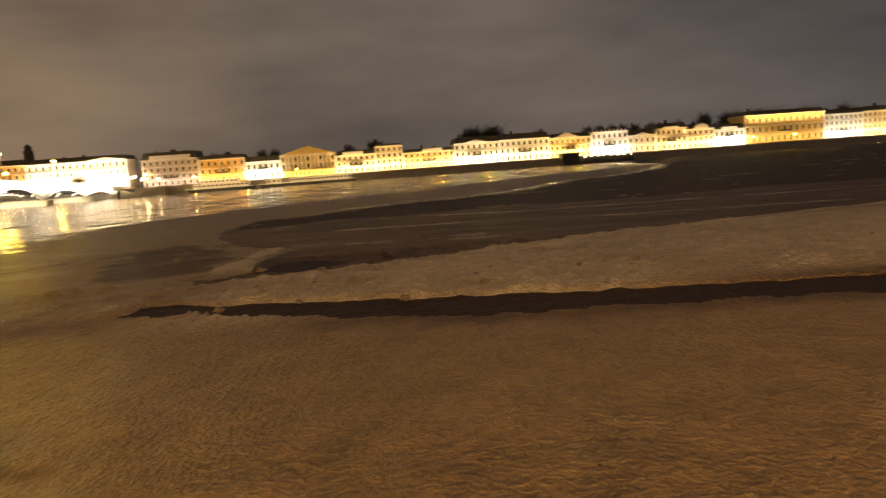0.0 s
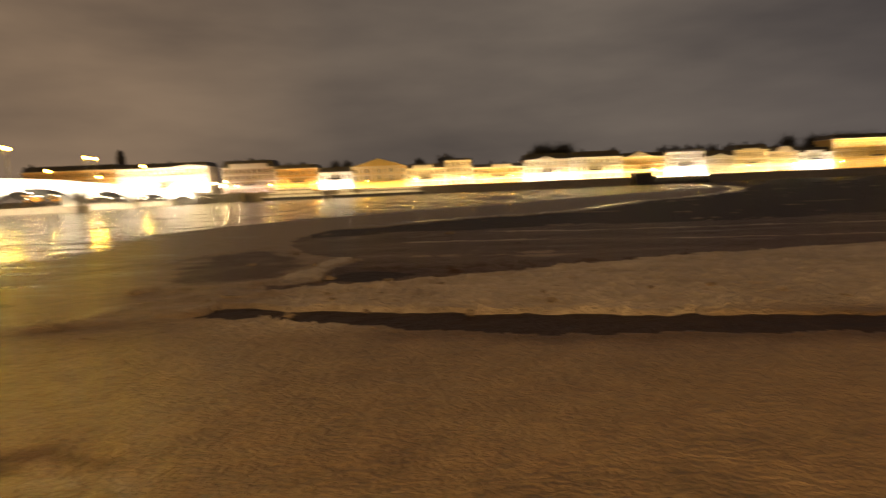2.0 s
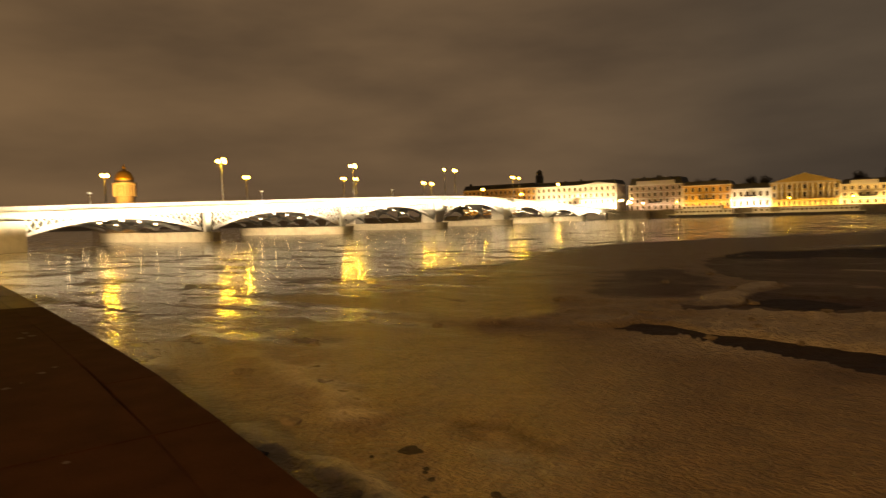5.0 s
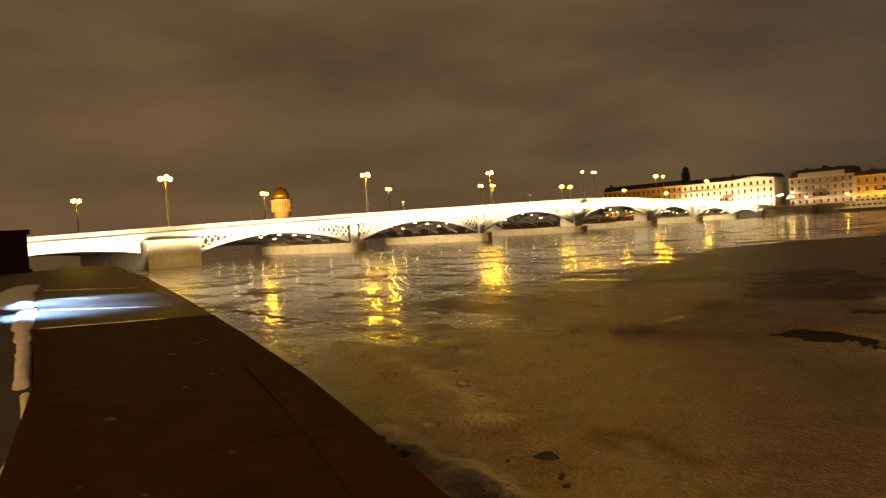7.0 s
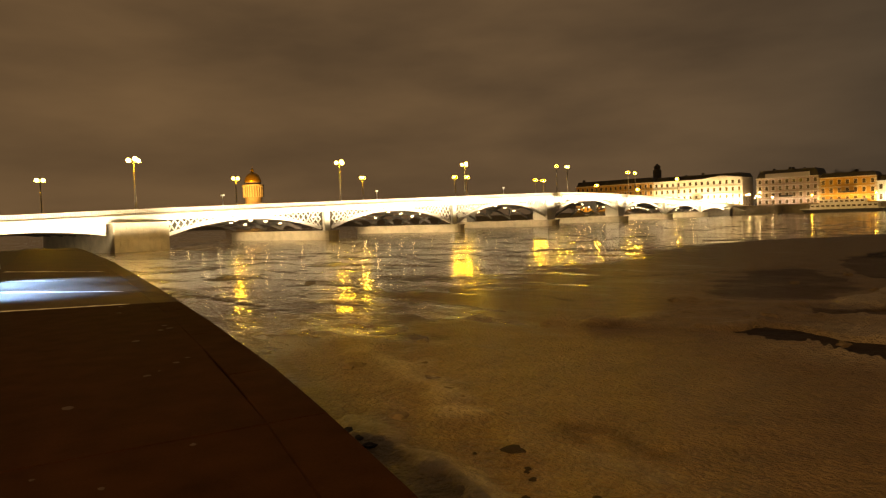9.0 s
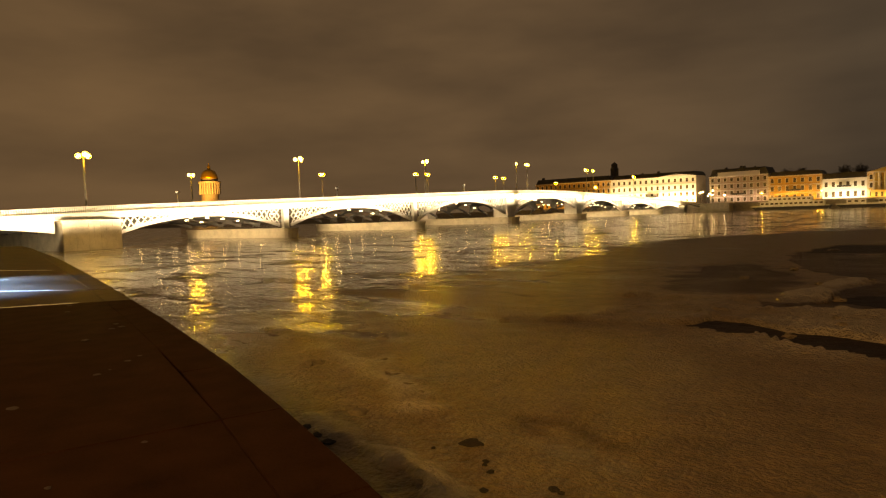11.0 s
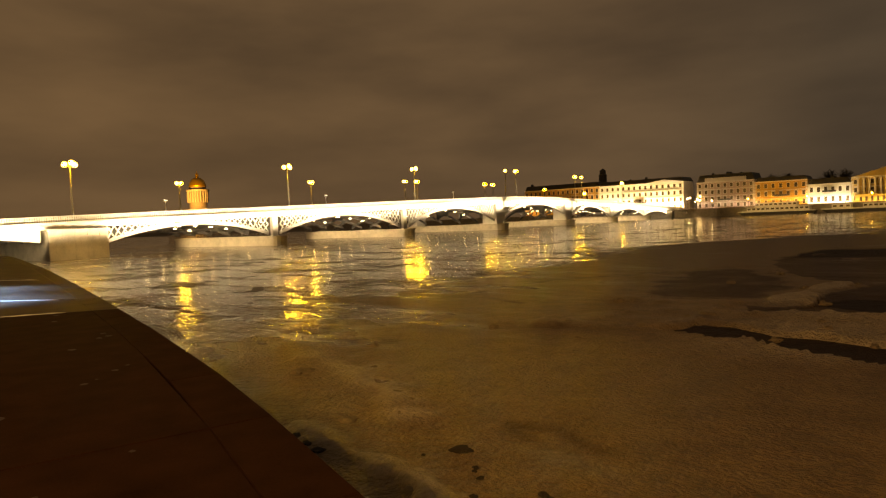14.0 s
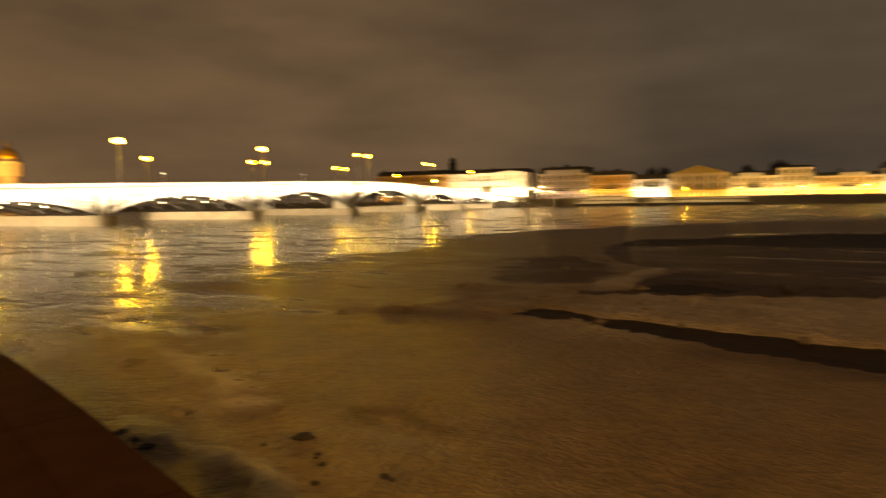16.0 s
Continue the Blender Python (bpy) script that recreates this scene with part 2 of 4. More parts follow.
def ball(bm, at, r, sub=2):
    bmesh.ops.create_icosphere(bm, subdivisions=sub, radius=r, matrix=Matrix.Translation(at))


def value_noise(x, y, seed=0):
    """Smooth noise from 0 to 1 on arrays."""
    xi, yi = np.floor(x).astype(np.int64), np.floor(y).astype(np.int64)
    xf, yf = x - xi, y - yi
    def h(a, b):
        k = (a * 374761393 + b * 668265263 + seed * 974711) & 0xFFFFFFFF
        k = ((k ^ (k >> 13)) * 1274126177) & 0xFFFFFFFF
        return ((k ^ (k >> 16)) & 0xFFFF) / 65535.0
    u, v = xf * xf * (3 - 2 * xf), yf * yf * (3 - 2 * yf)
    return (h(xi, yi) * (1 - u) + h(xi + 1, yi) * u) * (1 - v) + (h(xi, yi + 1) * (1 - u) + h(xi + 1, yi + 1) * u) * v


def fbm(x, y, octaves=4, seed=0):
    s, a, t = 0.0, 0.5, 0.0
    for o in range(octaves):
        s = s + a * value_noise(x * 2 ** o, y * 2 ** o, seed + o)
        t += a
        a *= 0.5
    return s / t


def sheet_distance(poly, x, y):
    """Signed distance to a closed outline: below zero inside."""
    best = np.full(x.shape, 1e18)
    inside = np.zeros(x.shape, bool)
    k = len(poly)
    for i in range(k):
        (ax, ay), (bx, by) = poly[i], poly[(i + 1) % k]
        dx, dy = bx - ax, by - ay
        t = np.clip(((x - ax) * dx + (y - ay) * dy) / (dx * dx + dy * dy), 0, 1)
        best = np.minimum(best, (x - ax - t * dx) ** 2 + (y - ay - t * dy) ** 2)
        if dy:
            inside ^= ((ay > y) != (by > y)) & (x < ax + (y - ay) * dx / dy)
    d = np.sqrt(best)
    return np.where(inside, -d, d)


def line_distance(line, x, y):
    best = np.full(x.shape, 1e18)
    for (ax, ay), (bx, by) in zip(line, line[1:]):
        dx, dy = bx - ax, by - ay
        t = np.clip(((x - ax) * dx + (y - ay) * dy) / (dx * dx + dy * dy), 0, 1)
        best = np.minimum(best, (x - ax - t * dx) ** 2 + (y - ay - t * dy) ** 2)
    return np.sqrt(best)


# ---------------------------------------------------------------- river: water and ice
bm = boxes((-2500, -60, -3.0, 2500, 296, -0.07))
river = part("water", bm, M_WATER)
tagged(river, "black open river water between sheets of ice", "water", kind="structure")

LEAD = [(109.9, -30.9), (110.7, -30.2), (111.2, -28.7), (112.5, -29.2), (113.6, -29.9), (114.8, -30.2), (117.4, -31.0), (120.0, -31.9), (125.2, -33.2), (132.1, -34.8), (145, -37.0), (175, -41), (260, -52), (260, -58),
        (145, -39.8), (130.5, -36.9), (127.1, -36.3), (122.9, -35.6), (120.0, -34.9), (117.6, -34.2), (116.2, -33.2), (114.7, -32.6), (113.2, -31.5), (112.5, -31.9), (111.2, -30.9)]
OPEN = [(112.2, -26.2), (111.7, -24.6), (112.9, -24.5), (114.0, -23.4), (113.7, -19.8), (114.9, -16.0), (114.3, -14.6), (111.6, -12.0), (109.8, -8.2), (108.6, -4.9), (107.9, 2.0), (108.2, 8.5), (109.7, 12.6), (114.0, 14.1), (118, 18.1), (122.4, 21.5), (126.6, 24.3),
        (132.2, 25.2), (137, 28.4), (141.7, 32.3), (157, 55.8), (168.3, 63.7), (183.9, 82.7), (194.5, 98.7), (214, 140), (236, 236), (262, 284), (262, 300), (900, 300), (900, -20), (180, -13), (145.7, -17.6), (132.7, -20.2), (126.4, -22.2), (122.2, -23.5), (119.9, -24.6), (116, -25.2), (114.4, -25.4)]
THIN = [(106.5, -22.1), (104.8, -15.7), (104.8, -10.1), (106.8, -6.6), (109.0, -8.1), (111.2, -13.8), (112.4, -17.5), (112.0, -20.9), (111.1, -22.2), (109.1, -23.4)]
TONGUE = [(112.3, -24.2), (113.5, -23.2), (113.8, -22.3), (113.3, -19.4), (114.5, -15.9), (114.2, -15.0), (113.4, -14.9), (113.0, -16.5), (112.6, -20.2), (112.0, -22.5)]
BANDS = ([(117, -6.0), (120.1, -6.8), (126.3, -8.1), (135.9, -11.7), (150, -14.5)], [(124, 1.5), (131, -2), (150, -5), (230, -9)], [(118.5, -25.3), (126.4, -22.9), (136.5, -20.2), (145.7, -18.2), (170, -15)])
RIDGES = (([(77.7, -34.6), (86.4, -34.8), (95.6, -36.4), (100.7, -36.4), (101.9, -33.3)], 0.5, 0.04), ([(101.9, -33.3), (101.3, -31.1), (99.6, -26.8), (98.7, -21.9), (99.3, -17.8), (100.3, -15.3), (103.6, -6.4), (106, 4)], 0.45, 0.05),
          ([(97.6, -37.6), (102.3, -39.2), (107.7, -41.3), (109.6, -42.4)], 0.35, 0.07),
          ([(104, -31.5), (108, -31.2), (110.2, -30.4), (111.0, -28.6), (110.8, -26.0), (112.1, -26.9), (116.5, -26.4), (121, -25.6)], 0.45, 0.13), ([(106.7, -31.2), (107.5, -28.2), (109.7, -26.0), (110.8, -24.6)], 0.6, 0.10),
          ([(103.2, -14), (104.0, -10), (105.7, -6.6), (107.6, -5.2)], 0.5, 0.14), ([(105, -23.4), (107, -24.3), (109.5, -24.4), (111.9, -23.4)], 0.6, 0.16), ([(108.0, -44.2), (109.6, -44.5), (111.6, -44.9), (113.0, -45.6), (116, -46.9)], 0.3, 0.12))
PUDDLE = [(111.5, -41.8), (112.4, -41.5), (113.2, -41.9), (113.9, -42.3), (114.3, -43.0), (113.8, -43.3), (113.1, -43.1), (112.3, -42.7)]
# dark open seams between the plates of ice: line, half width, darkness
SEAMS = (([(75.9, -33.9), (86.0, -35.2), (91.9, -35.6), (96.6, -36.0), (101.2, -37.0), (103.6, -36.6)], 0.36, 0.95), ([(97.9, -25.4), (97.9, -21.2), (99.0, -16.4), (103.6, -11.7)], 0.34, 0.9),
         ([(98.6, -25.9), (100.4, -25.9), (102.4, -26.6)], 0.2, 0.9), ([(30, -6), (53.6, -3.5), (72.8, -1.2), (83.2, 6.8), (87.7, 10.7), (93.0, 21.1)], 0.55, 0.7), ([(104.6, -33.6), (107.5, -31.6), (109.6, -31.0)], 0.25, 0.3))


def ice_fields(x, y):
    warp = (fbm(x * 0.9, y * 0.9, 4, 5) - 0.5) * 1.1 + (fbm(x * 0.22, y * 0.22, 3, 9) - 0.5) * 2.0 * np.clip((y + 20) / 60, 0.0, 1.5)
    lead = sheet_distance(LEAD, x, y) + 0.75 * (fbm(x * 1.3, y * 1.3, 4, 6) - 0.5)
    wide = sheet_distance(OPEN, x, y) + warp
    far = np.clip((y + 20) / 60, 0, 1)
    open_water = np.minimum(lead, wide)
    bands = np.zeros(x.shape)
    for band in BANDS:
        slush = line_distance(band, x, y) - 0.75 * fbm(x * 0.45, y * 0.45, 3, 21) * (1 + far)
        bands = np.maximum(bands, np.clip(-slush * 3, 0, 1))
        open_water = np.maximum(open_water, -slush - 0.2)
    # drifting scraps of brash ice on the open water
    brash = fbm(x * 0.16, y * 0.45, 4, 61) + 0.18 * fbm(x * 1.1, y * 1.1, 2, 63) - 0.86 + 0.03 * np.clip((-y - 4) / 12, 0, 1)
    open_water = np.where(wide < -1.0, np.maximum(open_water, brash * 6.0), open_water)
    # a skin of dark new ice over the near part of the open reach
    skim = (3.0 - y + 9.0 * (fbm(x * 0.12, y * 0.2, 4, 71) - 0.5)) / 2.0
    hole = np.hypot((x - 115.8) / 3.6, (y + 22.4) / 2.6) - 1.0 + (fbm(x * 0.6, y * 0.6, 3, 73) - 0.5)
    skim = np.where(wide < 0, np.minimum(np.minimum(skim, hole * 2), 1.0), -1.0)
    bare = open_water
    open_water = np.maximum(open_water, np.where(lead > 0, skim * 0.1, -1.0))
    rim = np.exp(-np.clip(open_water, 0, 9) / 0.35) * (skim < 0)
    z = np.clip(open_water * 0.8, -0.35, 0.0)
    floe = np.clip((y + 34.5) / 1.5, 0, 1) * np.clip((-18 - y) / 3, 0, 1) * np.clip((x - 111.5) / 3, 0, 1)
    lumps = np.maximum(0, fbm(x * 2.8, y * 2.8, 3, 31) - 0.48)
    solid = open_water > 0
    z = z + np.where(solid, 0.04 * rim + floe * (0.05 + 0.42 * lumps) + bands * 0.12 * fbm(x * 2.1, y * 2.1, 3, 33), 0)
    flat = np.maximum(np.clip((112 - x) / 14, 0, 1) * np.clip((y + 46) / 6, 0, 1), np.clip((y - 4) / 20, 0, 1))
    z = z + ((fbm(x * 0.35, y * 0.35, 4, 3) - 0.5) * 0.09 + (fbm(x * 2.2, y * 2.2, 3, 4) - 0.5) * 0.045) * (1 - 0.94 * flat)
    pale = np.maximum(floe * (0.6 + 1.6 * lumps) * np.clip(0.4 + 1.2 * fbm(x * 0.5, y * 0.8, 3, 35), 0, 1.2), bands * 0.9)
    for line, width, high in RIDGES:
        d = line_distance(line, x, y) + (fbm(x * 1.1, y * 1.1, 3, 41) - 0.5) * 0.9
        bell = np.exp(-(d / width) ** 2) * (0.3 + 1.2 * fbm(x * 1.6, y * 1.6, 3, 43))
        z = z + high * bell
        pale = np.maximum(pale, 0.8 * bell * np.clip((x - 101.5) / 3, 0, 1) * np.clip((-2 - y) / 6, 0, 1) * np.clip((-34 - -np.abs(y)) / 4 + 1, 0.25, 1))
    # raised rim, coloured paler to paint in lamp reflections along the open water
    shore_glint = np.exp(-((wide - 0.5) / 0.7) ** 2) * np.clip((y - 14) / 6, 0, 1) * np.clip(0.2 + 1.3 * fbm(x * 0.2, y * 0.2, 3, 81), 0, 1)
    pale, z = np.maximum(pale, shore_glint), z + 0.16 * shore_glint
    tongue = np.clip(-(sheet_distance(TONGUE, x, y) + 0.45 * warp + 0.9 * (fbm(x * 1.6, y * 1.6, 4, 99) - 0.5)) / 0.25 + 0.6, 0, 1)
    pale, z = np.maximum(pale, tongue * (0.45 + 0.8 * fbm(x * 1.7, y * 1.7, 3, 101))), z + (0.05 + 0.16 * fbm(x * 1.9, y * 1.9, 3, 103)) * tongue
    thin = np.clip(-(sheet_distance(THIN, x, y) + 1.1 * warp + 2.2 * (fbm(x * 0.8, y * 0.8, 4, 95) - 0.5)) / 0.7 + 0.2, 0, 1) * np.clip(0.35 + 1.2 * fbm(x * 0.7, y * 0.7, 4, 97), 0, 1) * (1 - tongue) * (1 - np.clip(pale, 0, 1))
    thin = np.maximum(thin, 0.75 * np.clip(1 - np.abs(lead - 0.35) / 0.9, 0, 1) * np.clip((x - 112) / 3, 0, 1) * np.clip((-y - 33.5) / 1.5, 0, 1))
    thin = np.maximum(thin, np.where((wide < 0) & (bare < 0.05), 0.92 + 0.5 * (fbm(x * 0.25, y * 0.6, 4, 75) - 0.5), 0.0) * (1 - bands))
    for line, width, dark in SEAMS:
        d = line_distance(line, x, y) + (fbm(x * 0.8, y * 0.8, 4, 91) - 0.5) * 1.2 * width / 0.3
        seam = np.exp(-(d / width) ** 2) * np.clip(2.4 * fbm(x * 0.5, y * 0.5, 3, 93) - 0.25, 0, 1)
        thin = np.maximum(thin, dark * seam)
        z = z - 0.04 * seam
    pale = np.where((wide < 0) & (bare < 0.05), pale * bands, pale)
    pud = sheet_distance(PUDDLE, x, y) + (fbm(x * 1.2, y * 1.2, 3, 45) - 0.5) * 0.35
    z = z - 0.035 / (1 + np.exp(pud / 0.12))
    # the puddle's north rim is darkened to paint in its shadow
    thin = np.maximum(thin, 0.7 * np.exp(-((pud + 0.12) / 0.22) ** 2) * np.clip((y + 42.6) * 2, 0, 1))
    wet = 1.05 * np.clip((109.0 - x + 0.25 * (y + 40)) / 17, 0, 1)
    # the glassy part ends along a line that runs from the quay towards the far bridge head
    rim_line = [(101.5, -34.0), (99.0, -22.0), (97.5, -10.0), (92.0, 10.0), (84.0, 42.0), (62.0, 90.0), (44.0, 150.0), (34.0, 290.0)]
    edge_x = np.interp(y, [p[1] for p in rim_line], [p[0] for p in rim_line])
    wet = np.where(y > -34, np.clip((edge_x + 6 - x) / 9, 0, 1.05), wet)
    # beyond a long seam the whole far reach is glassy
    seam_y = np.interp(x, [30, 53.6, 72.8, 83.2, 87.7, 93.0, 110.0, 140.0, 200.0], [-6, -3.5, -1.2, 6.8, 10.7, 21.1, 40.0, 60.0, 120.0])
    wet = np.maximum(wet, (1.15 - 0.4 * np.clip((x - 90) / 25, 0, 1)) * np.clip((y - seam_y) / (4 + 0.35 * np.clip(x - 85, 0, 60)), 0, 1))
    wet = np.where(y < seam_y, wet * (1 - 0.55 * np.clip((x - 89) / 6, 0, 1) * np.clip((y + 33) / 4, 0, 1)), wet)
    wet = np.maximum(wet, 0.35 / (1 + np.exp(pud / 0.2)))
    # a rough glistening strip where the plates grind together
    strip_d = line_distance([(101.5, -37.4), (105.0, -39.1), (106.7, -40.0), (108.8, -41.5), (109.9, -42.6)], x, y)
    wet = np.maximum(wet, 0.8 * np.exp(-(strip_d / 0.8) ** 2) * np.clip(3.0 * fbm(x * 1.3, y * 1.3, 3, 105) - 0.9, 0, 1))
    z = z + 0.05 * np.exp(-(strip_d / 0.9) ** 2) * (fbm(x * 3.1, y * 3.1, 3, 107) - 0.5)
    wet = np.maximum(wet, 1.1 * np.exp(-((wide - 2.2) / 2.2) ** 2) * np.clip((y - 14) / 8, 0, 1))
    wet = wet - 0.6 * floe - 0.8 * tongue
    return z, wet, np.clip(pale, 0, 1), np.clip(thin, 0, 1)


def ice_sheet():
    """One sheet, finest near the quay wall and coarser towards the far bank."""
    cx, cy = 118.0, -53.0
    radii = [2.0]
    while radii[-1] < 2000:
        radii.append(radii[-1] * 1.0085 + 0.012)
    radii = np.array(radii)
    angles = np.radians(np.linspace(0, 178, 1100))
    r, a = np.meshgrid(radii, angles, indexing="ij")
    x, y = cx + r * np.cos(a), cy + r * np.sin(a)
    y = np.minimum(y, 294.5)
    z, wet, pale, thin = ice_fields(x, y)
    me = bpy.data.meshes.new("ice_sheet")
    nr, na = x.shape
    me.vertices.add(nr * na)
    me.vertices.foreach_set("co", np.stack([x, y, z], -1).ravel())
    i = (np.arange(nr - 1)[:, None] * na + np.arange(na - 1)[None]).ravel()
    quads = np.stack([i, i + na, i + na + 1, i + 1], -1)
    keep = ~((z.ravel()[quads] < -0.2).all(1)) & ~((y.ravel()[quads] > 294.4).all(1))
    quads = quads[keep]
    me.loops.add(quads.size)
    me.loops.foreach_set("vertex_index", quads.ravel())
    me.polygons.add(len(quads))
    me.polygons.foreach_set("loop_start", np.arange(0, quads.size, 4))
    me.polygons.foreach_set("use_smooth", np.ones(len(quads), bool))
    for name, values in (("wet", wet), ("pale", pale), ("thin", thin)):
        at = me.attributes.new(name, "FLOAT", "POINT")
        at.data.foreach_set("value", values.ravel().astype(np.float32))
    me.update()
    me.validate()
    me.materials.append(M_ICE)
    return tagged(new("ice_sheet", me), "brownish snow-crusted river ice with wet glassy patches", "ice", kind="structure")


ice_sheet()


def chunk(at, size, mat=M_SLUSH, name="ice_chunk", label="small pale chunk of broken ice lying on the ice", flat=0.5):
    bm = bmesh.new()
    bmesh.ops.create_icosphere(bm, subdivisions=2, radius=1.0)
    seed = random.random() * 100
    for v in bm.verts:
        k = 0.75 + 0.5 * noise.noise(v.co * 1.6 + Vector((seed, 0, 0)))
        v.co = Vector((v.co.x * size * k * random.uniform(0.95, 1.05), v.co.y * size * k * 0.8, v.co.z * size * k * flat))
    ob = part(name, bm, mat)
    ob.matrix_world = pose(at[0], at[1], at[2] if len(at) > 2 else 0.0, 0, 0, random.uniform(0, 360))
    return tagged(ob, label, "ice chunk" if name == "ice_chunk" else "debris", group="ice chunks on the river" if name == "ice_chunk" else "debris on the ice")


for x, y, s in ((109.0, -16.3, 0.42), (110.3, -10.9, 0.4), (104.3, -41.1, 0.3), (112.6, -17.6, 0.3), (120.5, 0.5, 0.6), (103.5, -37.5, 0.3),
                (106.5, -25.0, 0.4), (111.0, -27.5, 0.45), (105.2, -33.0, 0.3)):
    chunk((x, y, 0.02), s)
for k in range(46):
    x = random.uniform(114, 150)
    y = -33.0 + (x - 114) * -0.05 + random.uniform(0.5, 8.5)
    chunk((x, y, 0.06), random.uniform(0.10, 0.32))
for line in RIDGES[3][0], RIDGES[4][0], RIDGES[6][0], TONGUE, BANDS[2], [(105.5, -5.2), (107.7, -6.6), (110.4, -10.2)], [(110.2, -31.1), (110.9, -28.7)]:
    # broken crust piled along the pressure lines
    for (ax, ay), (bx, by) in zip(line, line[1:]):
        for k in range(int(2 + min(6, math.hypot(bx - ax, by - ay) * 1.0))):
            f = random.random()
            chunk((ax + (bx - ax) * f + random.gauss(0, 0.35), ay + (by - ay) * f + random.gauss(0, 0.35), -0.02), random.uniform(0.08, 0.27), flat=random.uniform(0.3, 0.55))
for x, y, s in ((111.6, -43.5, 0.22), (111.72, -43.45, 0.14), (111.4, -44.8, 0.15), (111.68, -44.9, 0.14), (112.3, -44.0, 0.08), (112.35, -44.12, 0.07), (112.6, -44.3, 0.09), (112.9, -44.9, 0.10), (113.7, -44.3, 0.12), (113.85, -44.35, 0.08),
                (111.2, -44.0, 0.06), (108.6, -44.6, 0.2), (109.1, -44.7, 0.24), (109.5, -44.85, 0.18), (121.4, -44.2, 0.06)):
    chunk((x, y, 0.015), s, M_DEBRIS, "debris", "dark clump of frozen debris on the ice", 0.45)
for x, y, s in ((112.0, -45.2, 0.3), (112.3, -45.25, 0.34), (112.6, -45.3, 0.3), (108.6, -43.3, 0.3), (108.3, -43.2, 0.26), (104.3, -40.9, 0.4), (108.7, -33.4, 0.24), (109.0, -33.5, 0.16)):
    chunk((x, y, 0.0), s, flat=0.28)


# ---------------------------------------------------------------- near quay: granite edge, slabs, snow
TOP = 2.31
EDGE = [(330.0, -142.0), (140.0, -58.9), (115.6, -49.5), (114.0, -48.88), (112.0, -48.13), (107.0, -46.5), (102.1, -45.0), (92.0, -42.0), (80.0, -38.5), (67.0, -35.0), (56.0, -32.0), (46.0, -29.6)]


def inward(p, q, d):
    """The point d metres behind the edge at p, square to the way from p to q."""
    v = (Vector(q) - Vector(p)).normalized()
    return (p[0] - d * -v.y * -1, p[1] - d * v.x * -1)


def edge_at(x):
    for (ax, ay), (bx, by) in zip(EDGE, EDGE[1:]):
        if bx <= x <= ax:
            return ay + (by - ay) * (ax - x) / (ax - bx)
    return EDGE[-1][1]


def back(x, d):
    """A place d metres in from the quay's edge, reckoned from the edge's place at x."""
    nx, ny = (float(np.interp(x, [91.5, 100.8, 103.6, 109.0], k)) for k in ((-0.93, -0.87, -0.57, -0.32), (-0.35, -0.49, -0.82, -0.947)))
    run = d / (-0.29 * nx - 0.957 * ny)
    return (x + nx * run, edge_at(x) + ny * run)


quay_line = EDGE + [(44.0, -36.0), (2.0, -38.0), (-45, -36), (-900, -30), (-900, -300), (900, -300), (900, -390)]
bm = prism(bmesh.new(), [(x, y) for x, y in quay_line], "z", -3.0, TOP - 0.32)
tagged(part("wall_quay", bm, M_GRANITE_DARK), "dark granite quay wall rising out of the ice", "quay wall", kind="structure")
quay_pavement = tagged(empty("pavement", (100, -48, TOP - 0.32)), "dark reddish granite quay slabs with snow in the joints", "pavement", kind="structure")
O = Vector((100, -48, TOP - 0.32))


def slab(corners, high, name="slab", bevel=0.005, mat=None):
    bm = prism(bmesh.new(), [(x - O.x, y - O.y) for x, y in corners], "z", 0.0, high)
    bmesh.ops.bevel(bm, geom=[e for e in bm.edges if e.verts[0].co.z > high - 0.01 and e.verts[1].co.z > high - 0.01], offset=bevel, segments=2, affect="EDGES")
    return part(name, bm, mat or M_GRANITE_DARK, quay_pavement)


joints = [132.0, 128.3, 124.6, 120.9, 117.2, 113.55, 109.7, 107.0, 103.6, 100.8, 96.6, 91.5, 84.5, 77.5, 71.0, 64.0, 56.0, 46.3]
for x0, x1 in zip(joints, joints[1:]):
    g = 0.004
    lift = random.uniform(-0.006, 0.006)
    over = 0.012
    # edge stones, half a metre deep, then the wide slabs behind them
    xm = (x0 + x1) / 2 + random.uniform(-0.2, 0.2)
    for u0, u1 in ((x0, xm), (xm, x1)):
        slab([back(u0 - g, -over), back(u1 + g, -over), back(u1 + g, 0.52), back(u0 - g, 0.52)], 0.32 + lift + random.uniform(-0.004, 0.004), "edge_stone", 0.008, M_GRANITE_PALE if x0 < 104 else M_GRANITE_DARK)
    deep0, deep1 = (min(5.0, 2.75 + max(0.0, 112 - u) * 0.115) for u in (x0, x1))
    slab([back(x0 - g, 0.523), back(x1 + g, 0.523), back(x1 + g, deep1), back(x0 - g, deep0)], 0.32 + lift, mat=M_GRANITE_PALE if x0 < 104 else M_GRANITE_DARK)
# trodden snow beyond the slabs
bm = prism(bmesh.new(), [(133, -61.5)] + [back(x, min(5.0, 2.78 + max(0.0, 112 - x) * 0.115)) for x in (128, 122, 116, 112, 107, 102, 96, 90, 80, 60, 47)] + [(44, -60), (60, -90), (133, -90)], "z", TOP - 0.32, TOP - 0.06)
tagged(part("walkway", bm, M_PAVE), "dark walkway with patches of trodden snow", "walkway", kind="structure")


